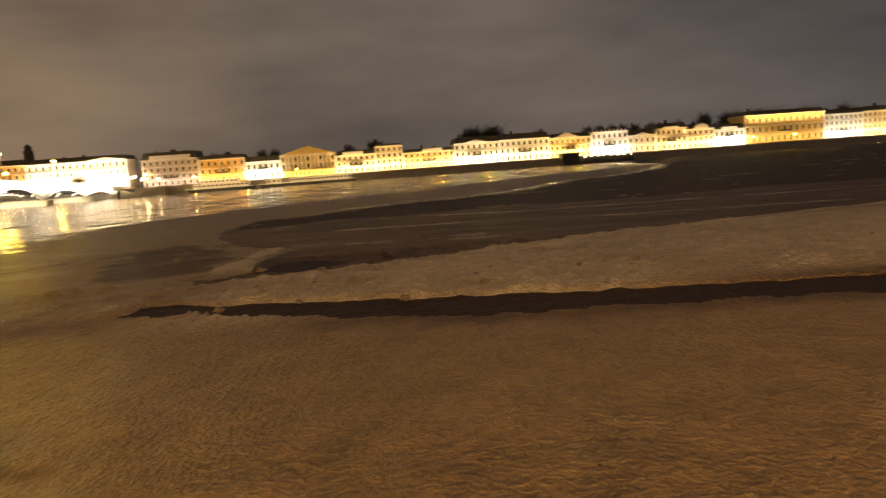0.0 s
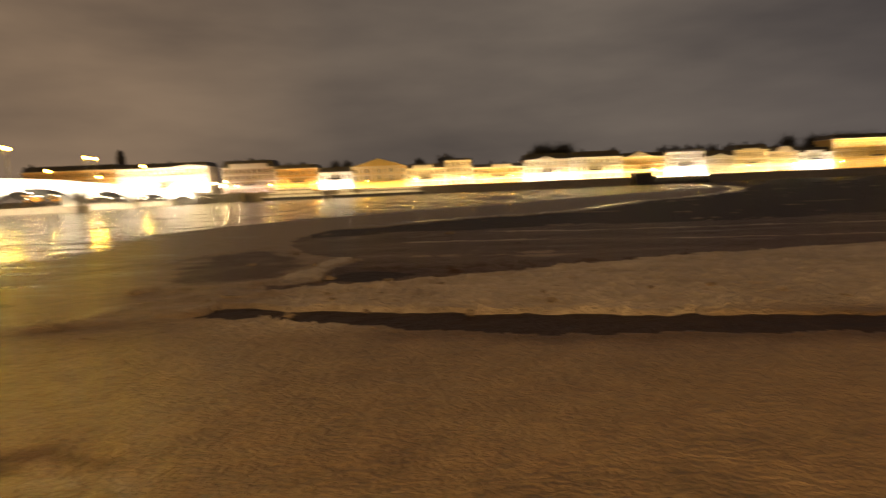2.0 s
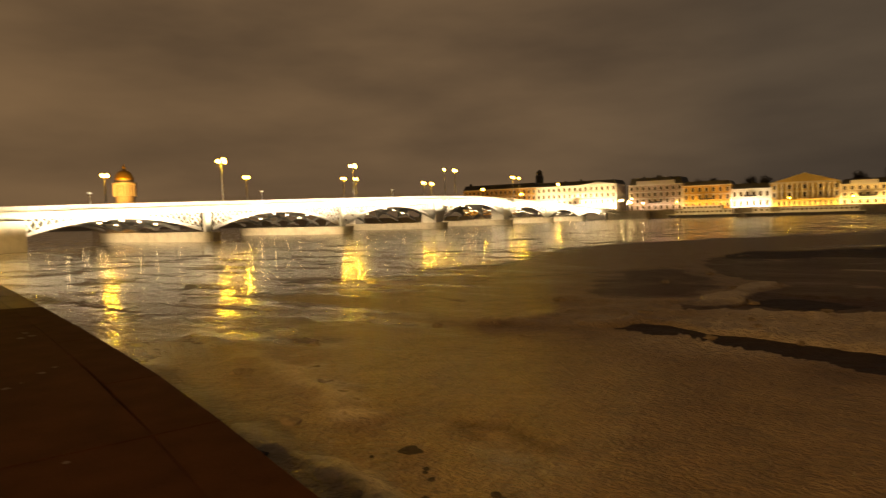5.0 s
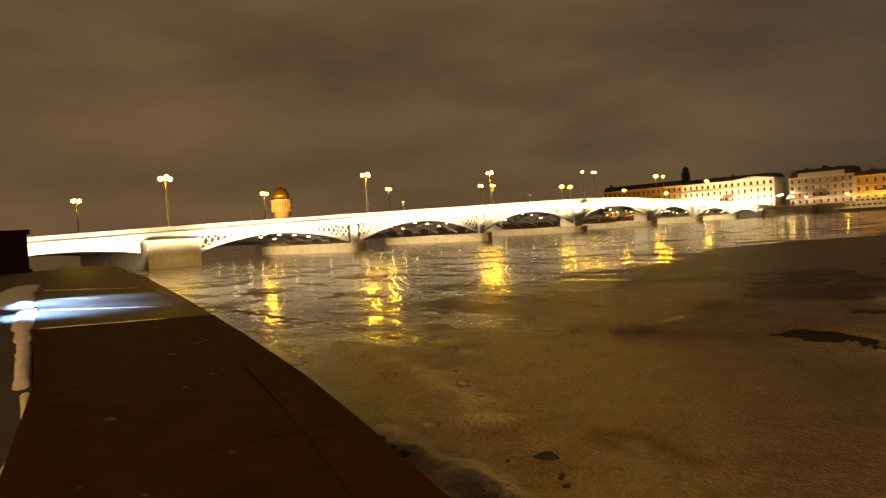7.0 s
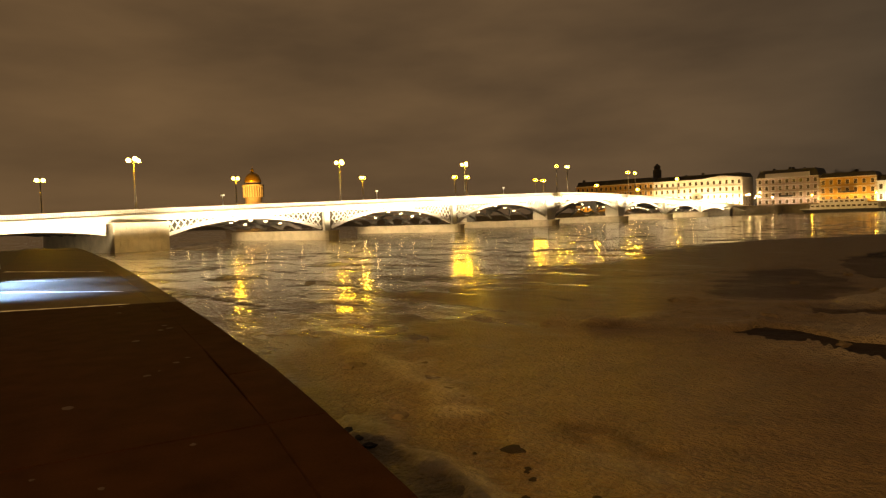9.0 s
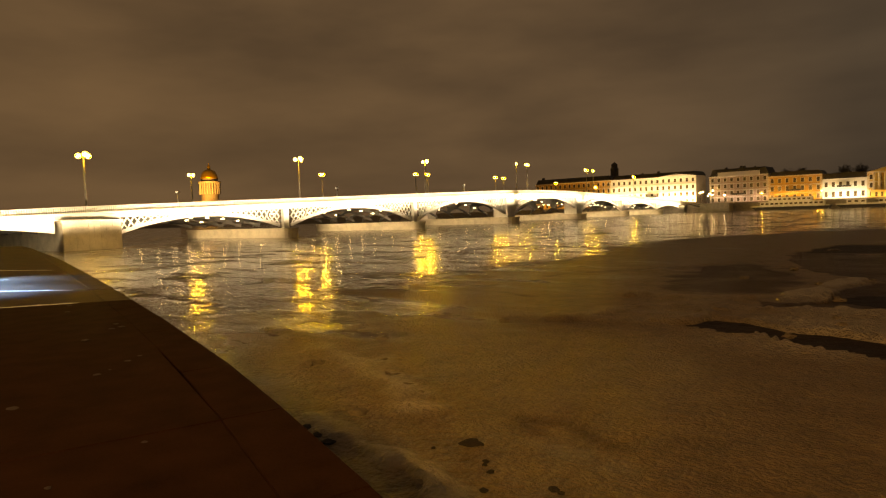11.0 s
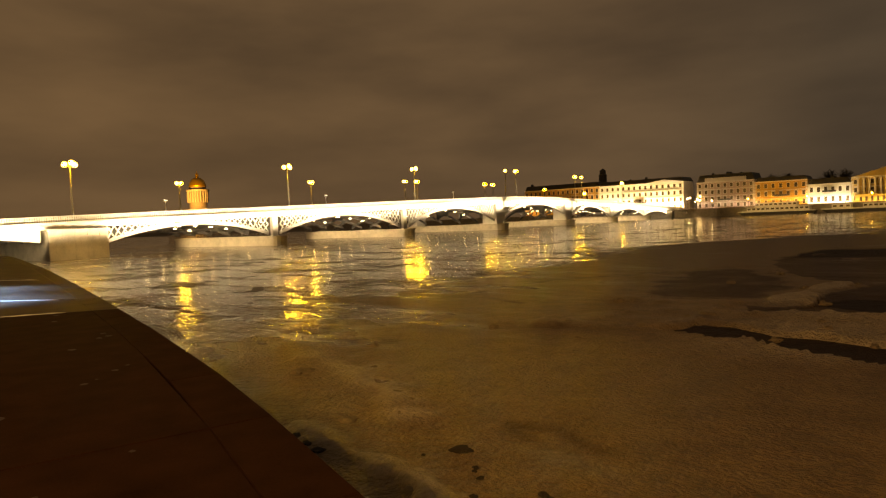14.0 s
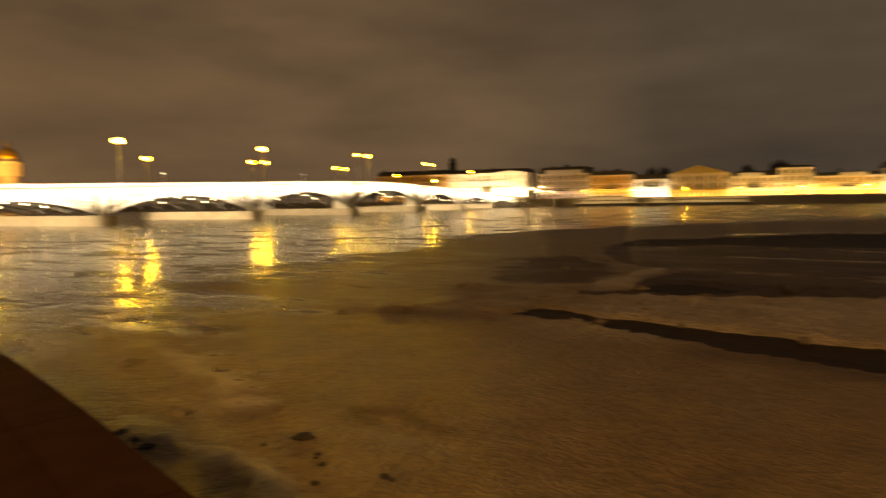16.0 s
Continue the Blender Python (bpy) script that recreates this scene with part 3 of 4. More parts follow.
def snow_bank(points, label, name="snow_bank", group="snow along the quay"):
    """A low uneven heap of snow along a line of (x, y, half width, height)."""
    bm = bmesh.new()
    rows = []
    n = 26
    ks = np.linspace(0, len(points) - 1, n)
    for i, k in enumerate(ks):
        x, y, w, h = (np.interp(k, range(len(points)), [p[j] for p in points]) for j in range(4))
        fade = min(1.0, i / 3, (n - 1 - i) / 3)
        row = []
        for j, u in enumerate(np.linspace(-1, 1, 9)):
            r = 0.7 + 0.6 * noise.noise(Vector((x * 2.1, y * 2.1, u * 2)))
            wob = 1.0 + 0.5 * noise.noise(Vector((x * 1.3, y * 1.3, 7.0)))
            row.append(bm.verts.new((x - points[0][0] + 0.32 * u * w * wob, y - points[0][1] + 0.947 * u * w * wob, max(0.0, (1 - u * u) * h * r * fade))))
        rows.append(row)
    for p, q in zip(rows, rows[1:]):
        for j in range(8):
            bm.faces.new((p[j], p[j + 1], q[j + 1], q[j]))
    bm.faces.new([r[0] for r in rows] + [r[-1] for r in reversed(rows)])
    bmesh.ops.recalc_face_normals(bm, faces=bm.faces)
    ob = part(name, bm, M_SNOW, smooth=True)
    ob.location = (points[0][0], points[0][1], TOP - 0.062)
    return tagged(ob, label, "snow", group=group)


def inner(x, extra=0.0):
    return back(x, min(5.0, 2.78 + max(0.0, 112 - x) * 0.115) + extra)


snow_bank([(*inner(109.5, 0.1), 0.1, 0.08), (*inner(106, 0.12), 0.12, 0.07), (*inner(103, 0.2), 0.25, 0.09), (*inner(99.5, 0.2), 0.3, 0.1)], "heap of lit white snow along the inner side of the slabs")
snow_bank([(*inner(99.3, 0.5), 0.5, 0.14), (*inner(95, 0.8), 0.9, 0.16), (*inner(90, 0.9), 0.8, 0.14), (*inner(84, 1.0), 0.6, 0.12)], "long snow bank trodden down beside the slabs")
snow_bank([(*inner(118.0, 0.04), 0.03, 0.03), (*inner(115, 0.04), 0.03, 0.03), (*inner(112, 0.05), 0.04, 0.035), (*inner(109.6, 0.06), 0.05, 0.04)], "thin line of snow along the slabs")
# snow caught in the joints
for x, d0, d1, w in ((103.6, 1.0, 3.6, 0.03), (100.8, 0.9, 4.0, 0.04), (96.6, 2.2, 4.3, 0.03), (91.5, 0.8, 4.8, 0.06)):
    (ax, ay), (bx, by) = back(x, d0), back(x, d1)
    across = Vector((by - ay, ax - bx, 0)).normalized()
    bm = bmesh.new()
    rows = []
    for i in range(25):
        p = Vector((ax - O.x, ay - O.y, 0.315)).lerp(Vector((bx - O.x, by - O.y, 0.315)), i / 24)
        h = w * (0.25 + 1.1 * abs(noise.noise(Vector((x, i * 0.35, 3.0)))) + 0.5 * i / 24) * min(1.0, i / 2, (24 - i) / 2)
        rows.append([bm.verts.new(p - across * h), bm.verts.new(p + Vector((0, 0, 0.006 + h * 0.5))), bm.verts.new(p + across * h)])
    for p, q in zip(rows, rows[1:]):
        for k in range(3):
            bm.faces.new((p[k], p[(k + 1) % 3], q[(k + 1) % 3], q[k]))
    bmesh.ops.recalc_face_normals(bm, faces=bm.faces)
    part("joint_snow", bm, M_SNOW, quay_pavement, "white snow packed in a joint")
for k in range(14):
    x = random.uniform(103, 115)
    px, py = back(x, random.uniform(0.7, 2.4))
    bm = bmesh.new()
    bmesh.ops.create_icosphere(bm, subdivisions=1, radius=1.0)
    r = random.uniform(0.02, 0.07)
    for v in bm.verts:
        v.co = Vector((v.co.x * r * random.uniform(0.7, 1.6), v.co.y * r * random.uniform(0.7, 1.3), max(-0.2, v.co.z) * r * 0.2))
    ob = part("snow_crumb", bm, M_SNOW_DULL)
    ob.location = (px, py, TOP + 0.004)
    tagged(ob, "small flat scrap of greyish snow on the slabs", "snow", group="snow scraps on the quay")
bm = boxes((-3.0, -4.4, 0, 3.0, 4.2, 4.1), (-3.25, -4.65, 4.1, 3.25, 4.45, 4.55), (-3.2, -4.6, 0, 3.2, 4.4, 0.6))
pedestal = part("quay_pedestal", bm, M_GRANITE_DARK)
pedestal.matrix_world = pose(39.5, -40.2, TOP - 0.33, 0, 0, -6)
tagged(pedestal, "dark granite pedestal block standing at the end of the quay", "pedestal")
# a cold white lamp over the walkway lights the slabs and the snow beside them
for x in (100.9, 97.4):
    head = bpy.data.lights.new("cold_lamp", "SPOT")
    head.energy, head.color, head.spot_size, head.spot_blend, head.shadow_soft_size = 19000, (0.20, 0.47, 1.0), radians(62), 0.9, 0.1
    new("cold_lamp", head).matrix_world = look((*back(x, 5.0), TOP + 2.7), (*back(x, 3.5), TOP))


# ---------------------------------------------------------------- bridge
DECK = [(-70, 5.7), (-36, 6.55), (-18, 7.1), (0, 7.7), (36.5, 8.65), (80, 9.75), (122.5, 10.8), (146, 11.1), (170.5, 10.65), (214, 9.2), (253, 7.6), (284, 6.25), (310, 5.2), (330, 4.6)]


def deck_z(y):
    """Top of the railing; the roadway lies 1.2 m lower."""
    ys, zs = [d[0] for d in DECK], [d[1] for d in DECK]
    y = np.asarray(y, float)
    return (np.interp(y - 9, ys, zs) + np.interp(y, ys, zs) + np.interp(y + 9, ys, zs)) / 3


PIERS = [0.0, 36.3, 79.2, 126.0, 173.5, 213.6, 252.4, 284.3]
bridge = tagged(empty("bridge", (0, 0, 0)), "white floodlit steel arch bridge on granite piers across the frozen river", "bridge")


def strip(bm, ys, lo, hi, x0, x1):
    """A wall that follows the bridge, between two height functions."""
    rows = []
    for y in ys:
        a, b = lo(y), hi(y)
        rows.append([bm.verts.new(c) for c in ((x0, y, a), (x1, y, a), (x1, y, b), (x0, y, b))])
    for p, q in zip(rows, rows[1:]):
        for i in range(4):
            bm.faces.new((p[i], p[(i + 1) % 4], q[(i + 1) % 4], q[i]))
    bm.faces.new(rows[0])
    bm.faces.new(list(reversed(rows[-1])))
    bmesh.ops.recalc_face_normals(bm, faces=bm.faces)
    return bm


ys = np.linspace(-70, 330, 201)
part("roadway", strip(bmesh.new(), ys, lambda y: deck_z(y) - 2.0, lambda y: deck_z(y) - 1.15, -37.2, -0.2), M_ASPHALT, bridge, "dark asphalt roadway deck")
for side, x0, x1 in ((1, -0.2, 0.35), (-1, -37.75, -37.2)):
    part("fascia", strip(bmesh.new(), ys, lambda y: deck_z(y) - 2.25, lambda y: deck_z(y) - 1.05, x0, x1), M_STEEL, bridge, "bright white painted fascia girder")
    part("cornice", strip(bmesh.new(), ys, lambda y: deck_z(y) - 1.2, lambda y: deck_z(y) - 1.0, x0 - 0.2, x1 + 0.2), M_STEEL, bridge)
    xm = x1 - 0.15 if side > 0 else x0 + 0.15
    part("handrail", strip(bmesh.new(), ys, lambda y: deck_z(y) - 0.14, lambda y: deck_z(y), xm - 0.09, xm + 0.09), M_STEEL, bridge)
    stops = [-70, -36] + PIERS + [330]
    for a, b in zip(stops, stops[1:]):
        bm = bmesh.new()
        n = int((b - a) / 0.36)
        for i in range(n):
            y = a + (i + 0.5) * (b - a) / n
            z = float(deck_z(y))
            wide = 0.36 if i % 9 == 0 else 0.29
            box(bm, xm - 0.06, y - wide / 2, z - 1.05, xm + 0.06, y + wide / 2, z - 0.1)
        tagged(part("railing", bm, M_STEEL, bridge, "white cast-iron railing"), kind="stuff")


def arch_z(y, a, b, lattice=True):
    u = 2 * (y - a) / (b - a) - 1
    mid = float(deck_z((a + b) / 2)) - 2.95
    spring = 2.45 if a > -5 else 3.0
    return spring + (mid - spring) * (1 - u * u)


def halves(bm, middle):
    """One lattice panel for each haunch of a span."""
    for side in (-1, 1):
        half = bm.copy()
        bmesh.ops.delete(half, geom=[v for v in half.verts if (v.co.y - middle) * side < 0], context="VERTS")
        if len(half.verts):
            part("lattice", half, M_STEEL, bridge, "white diagonal lattice between arch and deck")
        else:
            half.free()
    bm.free()


def span(a, b, ribs):
    arch = part("arch_span", strip(bmesh.new(), np.linspace(a, b, 33), lambda y: arch_z(y, a, b), lambda y: arch_z(y, a, b) + 0.62, -0.35, 0.25), M_STEEL, bridge, "white curved steel arch rib")
    for x in ribs:
        part("inner_rib", strip(bmesh.new(), np.linspace(a, b, 25), lambda y: arch_z(y, a, b), lambda y: max(arch_z(y, a, b) + 0.7, float(deck_z(y)) - 2.4 if abs(2 * (y - a) / (b - a) - 1) < 0.5 else 0), x - 0.15, x + 0.15), M_STEEL_SHADED, bridge)
    bm = bmesh.new()
    n = max(10, int((b - a) / 1.25))
    for i in range(n):
        y0, y1 = a + (b - a) * i / n, a + (b - a) * (i + 1) / n
        lo0, lo1 = arch_z(y0, a, b) + 0.55, arch_z(y1, a, b) + 0.55
        h0, h1 = float(deck_z(y0)) - 2.2, float(deck_z(y1)) - 2.2
        if min(h0 - lo0, h1 - lo1) < 0.25:
            continue
        deep = (h0 - lo0 + h1 - lo1) / 2
        tiers = 2 if deep > 2.4 else 1
        for k in range(tiers):
            f0, f1 = k / tiers, (k + 1) / tiers
            beam(bm, (0, y0, lo0 + (h0 - lo0) * f0), (0, y1, lo1 + (h1 - lo1) * f1), 0.2, 0.2)
            beam(bm, (0, y0, lo0 + (h0 - lo0) * f1), (0, y1, lo1 + (h1 - lo1) * f0), 0.2, 0.2)
    halves(bm, (a + b) / 2)


for i, (a, b) in enumerate(zip(PIERS, PIERS[1:])):
    if i == 3:
        continue
    span(a + (0.3 if i == 0 else 1.6), b - 1.6, (-7.5, -15, -22.5, -30, -37))
span(-34.0, -10.5, (-7.5, -15, -22.5, -30, -37))
part("web_plate", strip(bmesh.new(), np.linspace(-34, -10.5, 25), lambda y: arch_z(y, -34, -10.5) + 0.5, lambda y: float(deck_z(y)) - 2.2, 0.28, 0.36), M_STEEL, bridge, "solid white web plate")
for a, b in zip(PIERS, PIERS[1:]):
    for k in range(7):
        y = a + (b - a) * (0.2 + 0.1 * k)
        for x in (-7.5, -22.5):
            bm = bmesh.new()
            bmesh.ops.create_icosphere(bm, subdivisions=1, radius=1.0, matrix=Matrix.Translation((x, y, arch_z(y, a, b) - 0.12)) @ Matrix.Diagonal((0.45, 0.45, 0.2, 1)))
            part("underside_lamp", bm, M_UNDER, bridge, "round lamp under the deck", smooth=True)


def pier_outline(y0, y1, nose, back):
    ym, r = (y0 + y1) / 2, (y1 - y0) / 2
    pts = [(nose - r * 1.2 + r * 1.2 * math.cos(t), ym + r * math.sin(t)) for t in np.linspace(math.pi / 2, -math.pi / 2, 9)]
    return pts + [(back + r * 1.2 - r * 1.2 * math.cos(t), ym + r * math.sin(t)) for t in np.linspace(-math.pi / 2, math.pi / 2, 9)]


for i, y in enumerate(PIERS[1:-1], 1):
    wide = 2.9 if i in (3, 4) else 1.9
    bm = prism(bmesh.new(), pier_outline(y - wide, y + wide, 3.2, -40.5), "z", -2.0, 1.7)
    pier = part("pier", bm, M_PIER, bridge, "pale granite pier with a rounded nose")
    part("pier_cap", prism(bmesh.new(), pier_outline(y - wide - 0.25, y + wide + 0.25, 3.5, -40.8), "z", 1.7, 2.1), M_PIER, pier)
    if i in (3, 4):
        # draw-span piers: swept steel housings up to the deck, with a control cabin
        z = float(deck_z(y))
        face = [(y - 2.7, 2.1), (y + 1.6, 2.1), (y + 2.2, 4.4), (y + 3.4, 5.8), (y + 5.6, z - 3.4), (y + 7.6, z - 2.2), (y - 2.9, z - 2.2)]
        part("pier_housing", prism(bmesh.new(), face, "x", -4.5, 0.9), M_STEEL, bridge, "smooth white steel pier housing")
        part("pier_housing", prism(bmesh.new(), face, "x", -38.0, -33.5), M_STEEL, bridge)
        part("cabin", boxes((0.9, y + 1.6, z - 3.3, 2.2, y + 3.6, z - 1.3), (0.9, y + 4.2, z - 3.1, 2.2, y + 6.2, z - 1.2)), M_STEEL, bridge, "small white control cabins under the parapet")
    else:
        part("spandrel_post", boxes((-0.5, y - 0.7, 2.1, 0.45, y + 0.7, float(deck_z(y)) - 2.25)), M_STEEL, bridge)
a, b = PIERS[3] + 2.0, PIERS[4] - 2.0
part("arch_span", strip(bmesh.new(), np.linspace(a, b, 33), lambda y: arch_z(y, a, b) + 1.3 * abs(2 * (y - a) / (b - a) - 1), lambda y: arch_z(y, a, b) + 0.65 + 1.3 * abs(2 * (y - a) / (b - a) - 1), -0.35, 0.25), M_STEEL, bridge, "white leaf girder of the opening span")
for x in (-9, -18, -28, -37):
    part("inner_rib", strip(bmesh.new(), np.linspace(a, b, 25), lambda y: arch_z(y, a, b) + 1.3 * abs(2 * (y - a) / (b - a) - 1), lambda y: float(deck_z(y)) - 2.1, x - 0.15, x + 0.15), M_STEEL_SHADED, bridge)
bm = bmesh.new()
n = 34
for i in range(n):
    y0, y1 = a + (b - a) * i / n, a + (b - a) * (i + 1) / n
    f = lambda y: arch_z(y, a, b) + 0.6 + 1.3 * abs(2 * (y - a) / (b - a) - 1)
    if float(deck_z(y0)) - 2.2 - f(y0) > 0.3 and float(deck_z(y1)) - 2.2 - f(y1) > 0.3:
        beam(bm, (0, y0, f(y0)), (0, y1, float(deck_z(y1)) - 2.2), 0.2, 0.2)
        beam(bm, (0, y0, float(deck_z(y0)) - 2.2), (0, y1, f(y1)), 0.2, 0.2)
halves(bm, (a + b) / 2)
# big masonry pier of the near channel and the two abutments
abut = part("masonry_pier", boxes((-38.5, -9.6, -2, 1.2, 0.0, 4.8)), M_PIER, bridge, "massive squared granite pier")
part("pier_cap", boxes((-38.8, -9.9, 4.8, 1.5, 0.3, 5.2)), M_PIER, abut)
for k in range(5):
    for j in range(5):
        off = 0.9 if k % 2 else 0.0
        y0 = -9.5 + j * 2.0 + off
        part("stone", boxes((1.2, max(y0, -9.6), 0.1 + k * 0.94, 1.26, min(y0 + 1.94, 0.0), 0.1 + k * 0.94 + 0.90)), M_PIER, abut)
part("abutment", boxes((-40, -60, -2, 1.2, -34.0, 4.5)), M_GRANITE, bridge)
part("abutment", boxes((-41, 284.0, -2, 2.5, 330, float(deck_z(300)) - 2.0)), M_GRANITE, bridge)
for y in np.arange(-30, 284, 9.0):
    part("cross_beam", boxes((-37, y - 0.2, float(deck_z(y)) - 2.7, -0.4, y + 0.2, float(deck_z(y)) - 2.0)), M_STEEL_SHADED, bridge)


# lamp posts on the bridge: tapered post, bracket, cluster of globes
def bridge_lamp(at, high, globes, mat, label):
    base = tagged(empty("street_lamp", at), label, "street lamp", group="lamps along the bridge")
    part("post", lathe(bmesh.new(), [(0.32, 0), (0.34, 0.5), (0.2, 0.7), (0.17, 2.2), (0.13, high * 0.6), (0.1, high - 0.3), (0.14, high - 0.1), (0.05, high + 0.5)], 10), M_POST, base, "slim grey painted post")
    bm = bmesh.new()
    for gx, gy, gz in globes:
        beam(bm, (0, 0, high - 0.25), (gx, gy, high + gz - 0.3), 0.07, 0.07)
    part("bracket", bm, M_POST, base)
    for gx, gy, gz in globes:
        bm = bmesh.new()
        ball(bm, (gx, gy, high + gz), 0.43, 2)
        part("globe", bm, mat, base, "glowing yellow glass globe", smooth=True)
    return base


TRIO = ((0.0, -0.85, 0.0), (0.0, 0.85, 0.0), (0.75, 0.0, 0.25))
PAIR = ((0.0, -0.6, 0.0), (0.0, 0.6, 0.0))
for y in (-4.8, 41.3, 85.2, 138.7, 182.6, 228.7):
    bridge_lamp((-0.8, y, float(deck_z(y)) - 1.0), 9.7, TRIO if y < 100 else PAIR, M_GLOBE, "tall iron lamp post with glowing globes on the bridge")
for y in (-10, 35, 78, 121, 127.6, 171, 177, 221, 263):
    bridge_lamp((-36.4, y, float(deck_z(y)) - 1.0), 8.6, PAIR, M_GLOBE, "lamp post with paired yellow globes across the bridge")
for y in (132.0, 188.5):
    bridge_lamp((-0.8, y, float(deck_z(y)) - 1.0), 9.7, ((0, 0, 0.1),), M_GLOBE, "slim lamp post with one globe at the opening span")

for y in (52.5, 103.0, 12.0):
    pole = tagged(empty("signal_pole", (-0.9, y, float(deck_z(y)) - 1.0)), "short slim pole with a small box head on the bridge", "pole", group="poles on the bridge")
    part("post", lathe(bmesh.new(), [(0.07, 0), (0.06, 2.9)], 8), M_STEEL, pole)
    part("head", boxes((-0.2, -0.35, 2.9, 0.2, 0.35, 3.2)), M_STEEL, pole)
for x, y, h in ((5.5, 300, 6.6), (8.5, 306, 6.0), (3.0, 312, 7.2), (12, 299, 5.4), (17, 303, 5.0), (6.5, 318, 8.0)):
    base = tagged(empty("street_lamp", (x, y, 3.2)), "white-globed street lamp at the bridge head", "street lamp", group="lamps along the far embankment")
    part("post", lathe(bmesh.new(), [(0.16, 0), (0.1, 1.0), (0.06, h - 0.3)], 8), M_IRON, base)
    bm = bmesh.new()
    ball(bm, (0, 0, h), 0.42, 2)
    part("globe", bm, M_GLOBE_W, base, smooth=True)

# floodlights of the bridge: strips below the fascia and lamps that wash the piers
for a, b in [(-34.0, -10.2), (-10.2, 0.0), *zip(PIERS, PIERS[1:])]:
    ym = (a + b) / 2
    z = float(deck_z(ym))
    slope = math.degrees(math.atan2(float(deck_z(b)) - float(deck_z(a)), b - a))
    lamp = area_lamp("bridge_floodlight", (4.5, ym, z - 2.6), (0, ym, z - 1.7), 0.4, 0.4, 10, WHITE)
    # a strip along the span, close below the fascia, turned to it and upwards
    lamp.matrix_world = Matrix.Translation((2.6, ym, z - 2.9)) @ pose(0, 0, 0, slope, 0, 0) @ Matrix(((0, 0, 1), (1, 0, 0), (0, 1, 0))).to_4x4() @ pose(0, 0, 0, 24, 0, 0)
    lamp.data.size, lamp.data.size_y, lamp.data.energy = b - a, 0.15, (135 if b - a > 12 else 40) * (b - a)
for i, y in enumerate(PIERS[1:-1]):
    area_lamp("pier_floodlight", (-17, y - 6.5, 2.6), (-17, y - 1.9, 0.6), 36, 0.3, 700 if i in (2, 3) else 1500, (1.0, 0.8, 0.5), 130)
area_lamp("pier_floodlight", (10, -5, 0.6), (1.2, -5, 3.0), 8, 0.3, 300, WARM, 140)


# ---------------------------------------------------------------- far embankment and its houses
bm = boxes((-1500, 294, -3, 2500, 2600, 3.2))
tagged(part("ground", bm, M_ASPHALT), "dark far embankment street", "ground", kind="structure")
bm = boxes((2.5, 293.6, -2, 1500, 294, 3.3), (2.5, 293.4, 3.1, 1500, 294.3, 3.45), (2.5, 293.5, 3.45, 1500, 293.9, 4.2), (-1500, 293.6, -2, -41, 294, 4.2))
tagged(part("wall_embankment", bm, M_GRANITE), "grey granite embankment wall of the far bank", "embankment wall", kind="structure")
# landing with a stair beside the bridge
bm = prism(bmesh.new(), [(3, -1), (24, -1), (24, 3.9), (12, 3.9), (9, 2.2), (3, 4.2)], "y", 286, 293.4)
tagged(part("landing", bm, M_GRANITE), "granite landing with a stair down to the ice", "landing", kind="structure")


def window_mesh(w, h):
    bm = boxes((-w / 2 - 0.18, -0.12, -0.15, -w / 2, 0.05, h + 0.2), (w / 2, -0.12, -0.15, w / 2 + 0.18, 0.05, h + 0.2), (-w / 2 - 0.3, -0.2, h + 0.2, w / 2 + 0.3, 0.05, h + 0.4), (-w / 2 - 0.25, -0.2, -0.3, w / 2 + 0.25, 0.05, -0.15))
    me = bpy.data.meshes.new("window")
    bm.to_mesh(me)
    bm.free()
    bm = boxes((-w / 2, -0.03, -0.15, w / 2, 0.03, h + 0.2))
    pn = bpy.data.meshes.new("pane")
    bm.to_mesh(pn)
    bm.free()
    return me, pn


def balcony(base, cx, z, wide, mat):
    b = part("balcony", boxes((cx - wide / 2, -1.1, z - 0.25, cx + wide / 2, -0.003, z)), mat, base)
    part("balustrade", boxes((cx - wide / 2, -1.1, z + 0.02, cx + wide / 2, -1.0, z + 0.9), (cx - wide / 2, -1.0, z + 0.02, cx - wide / 2 + 0.1, -0.01, z + 0.9), (cx + wide / 2 - 0.1, -1.0, z + 0.02, cx + wide / 2, -0.01, z + 0.9)), M_IRON, b)


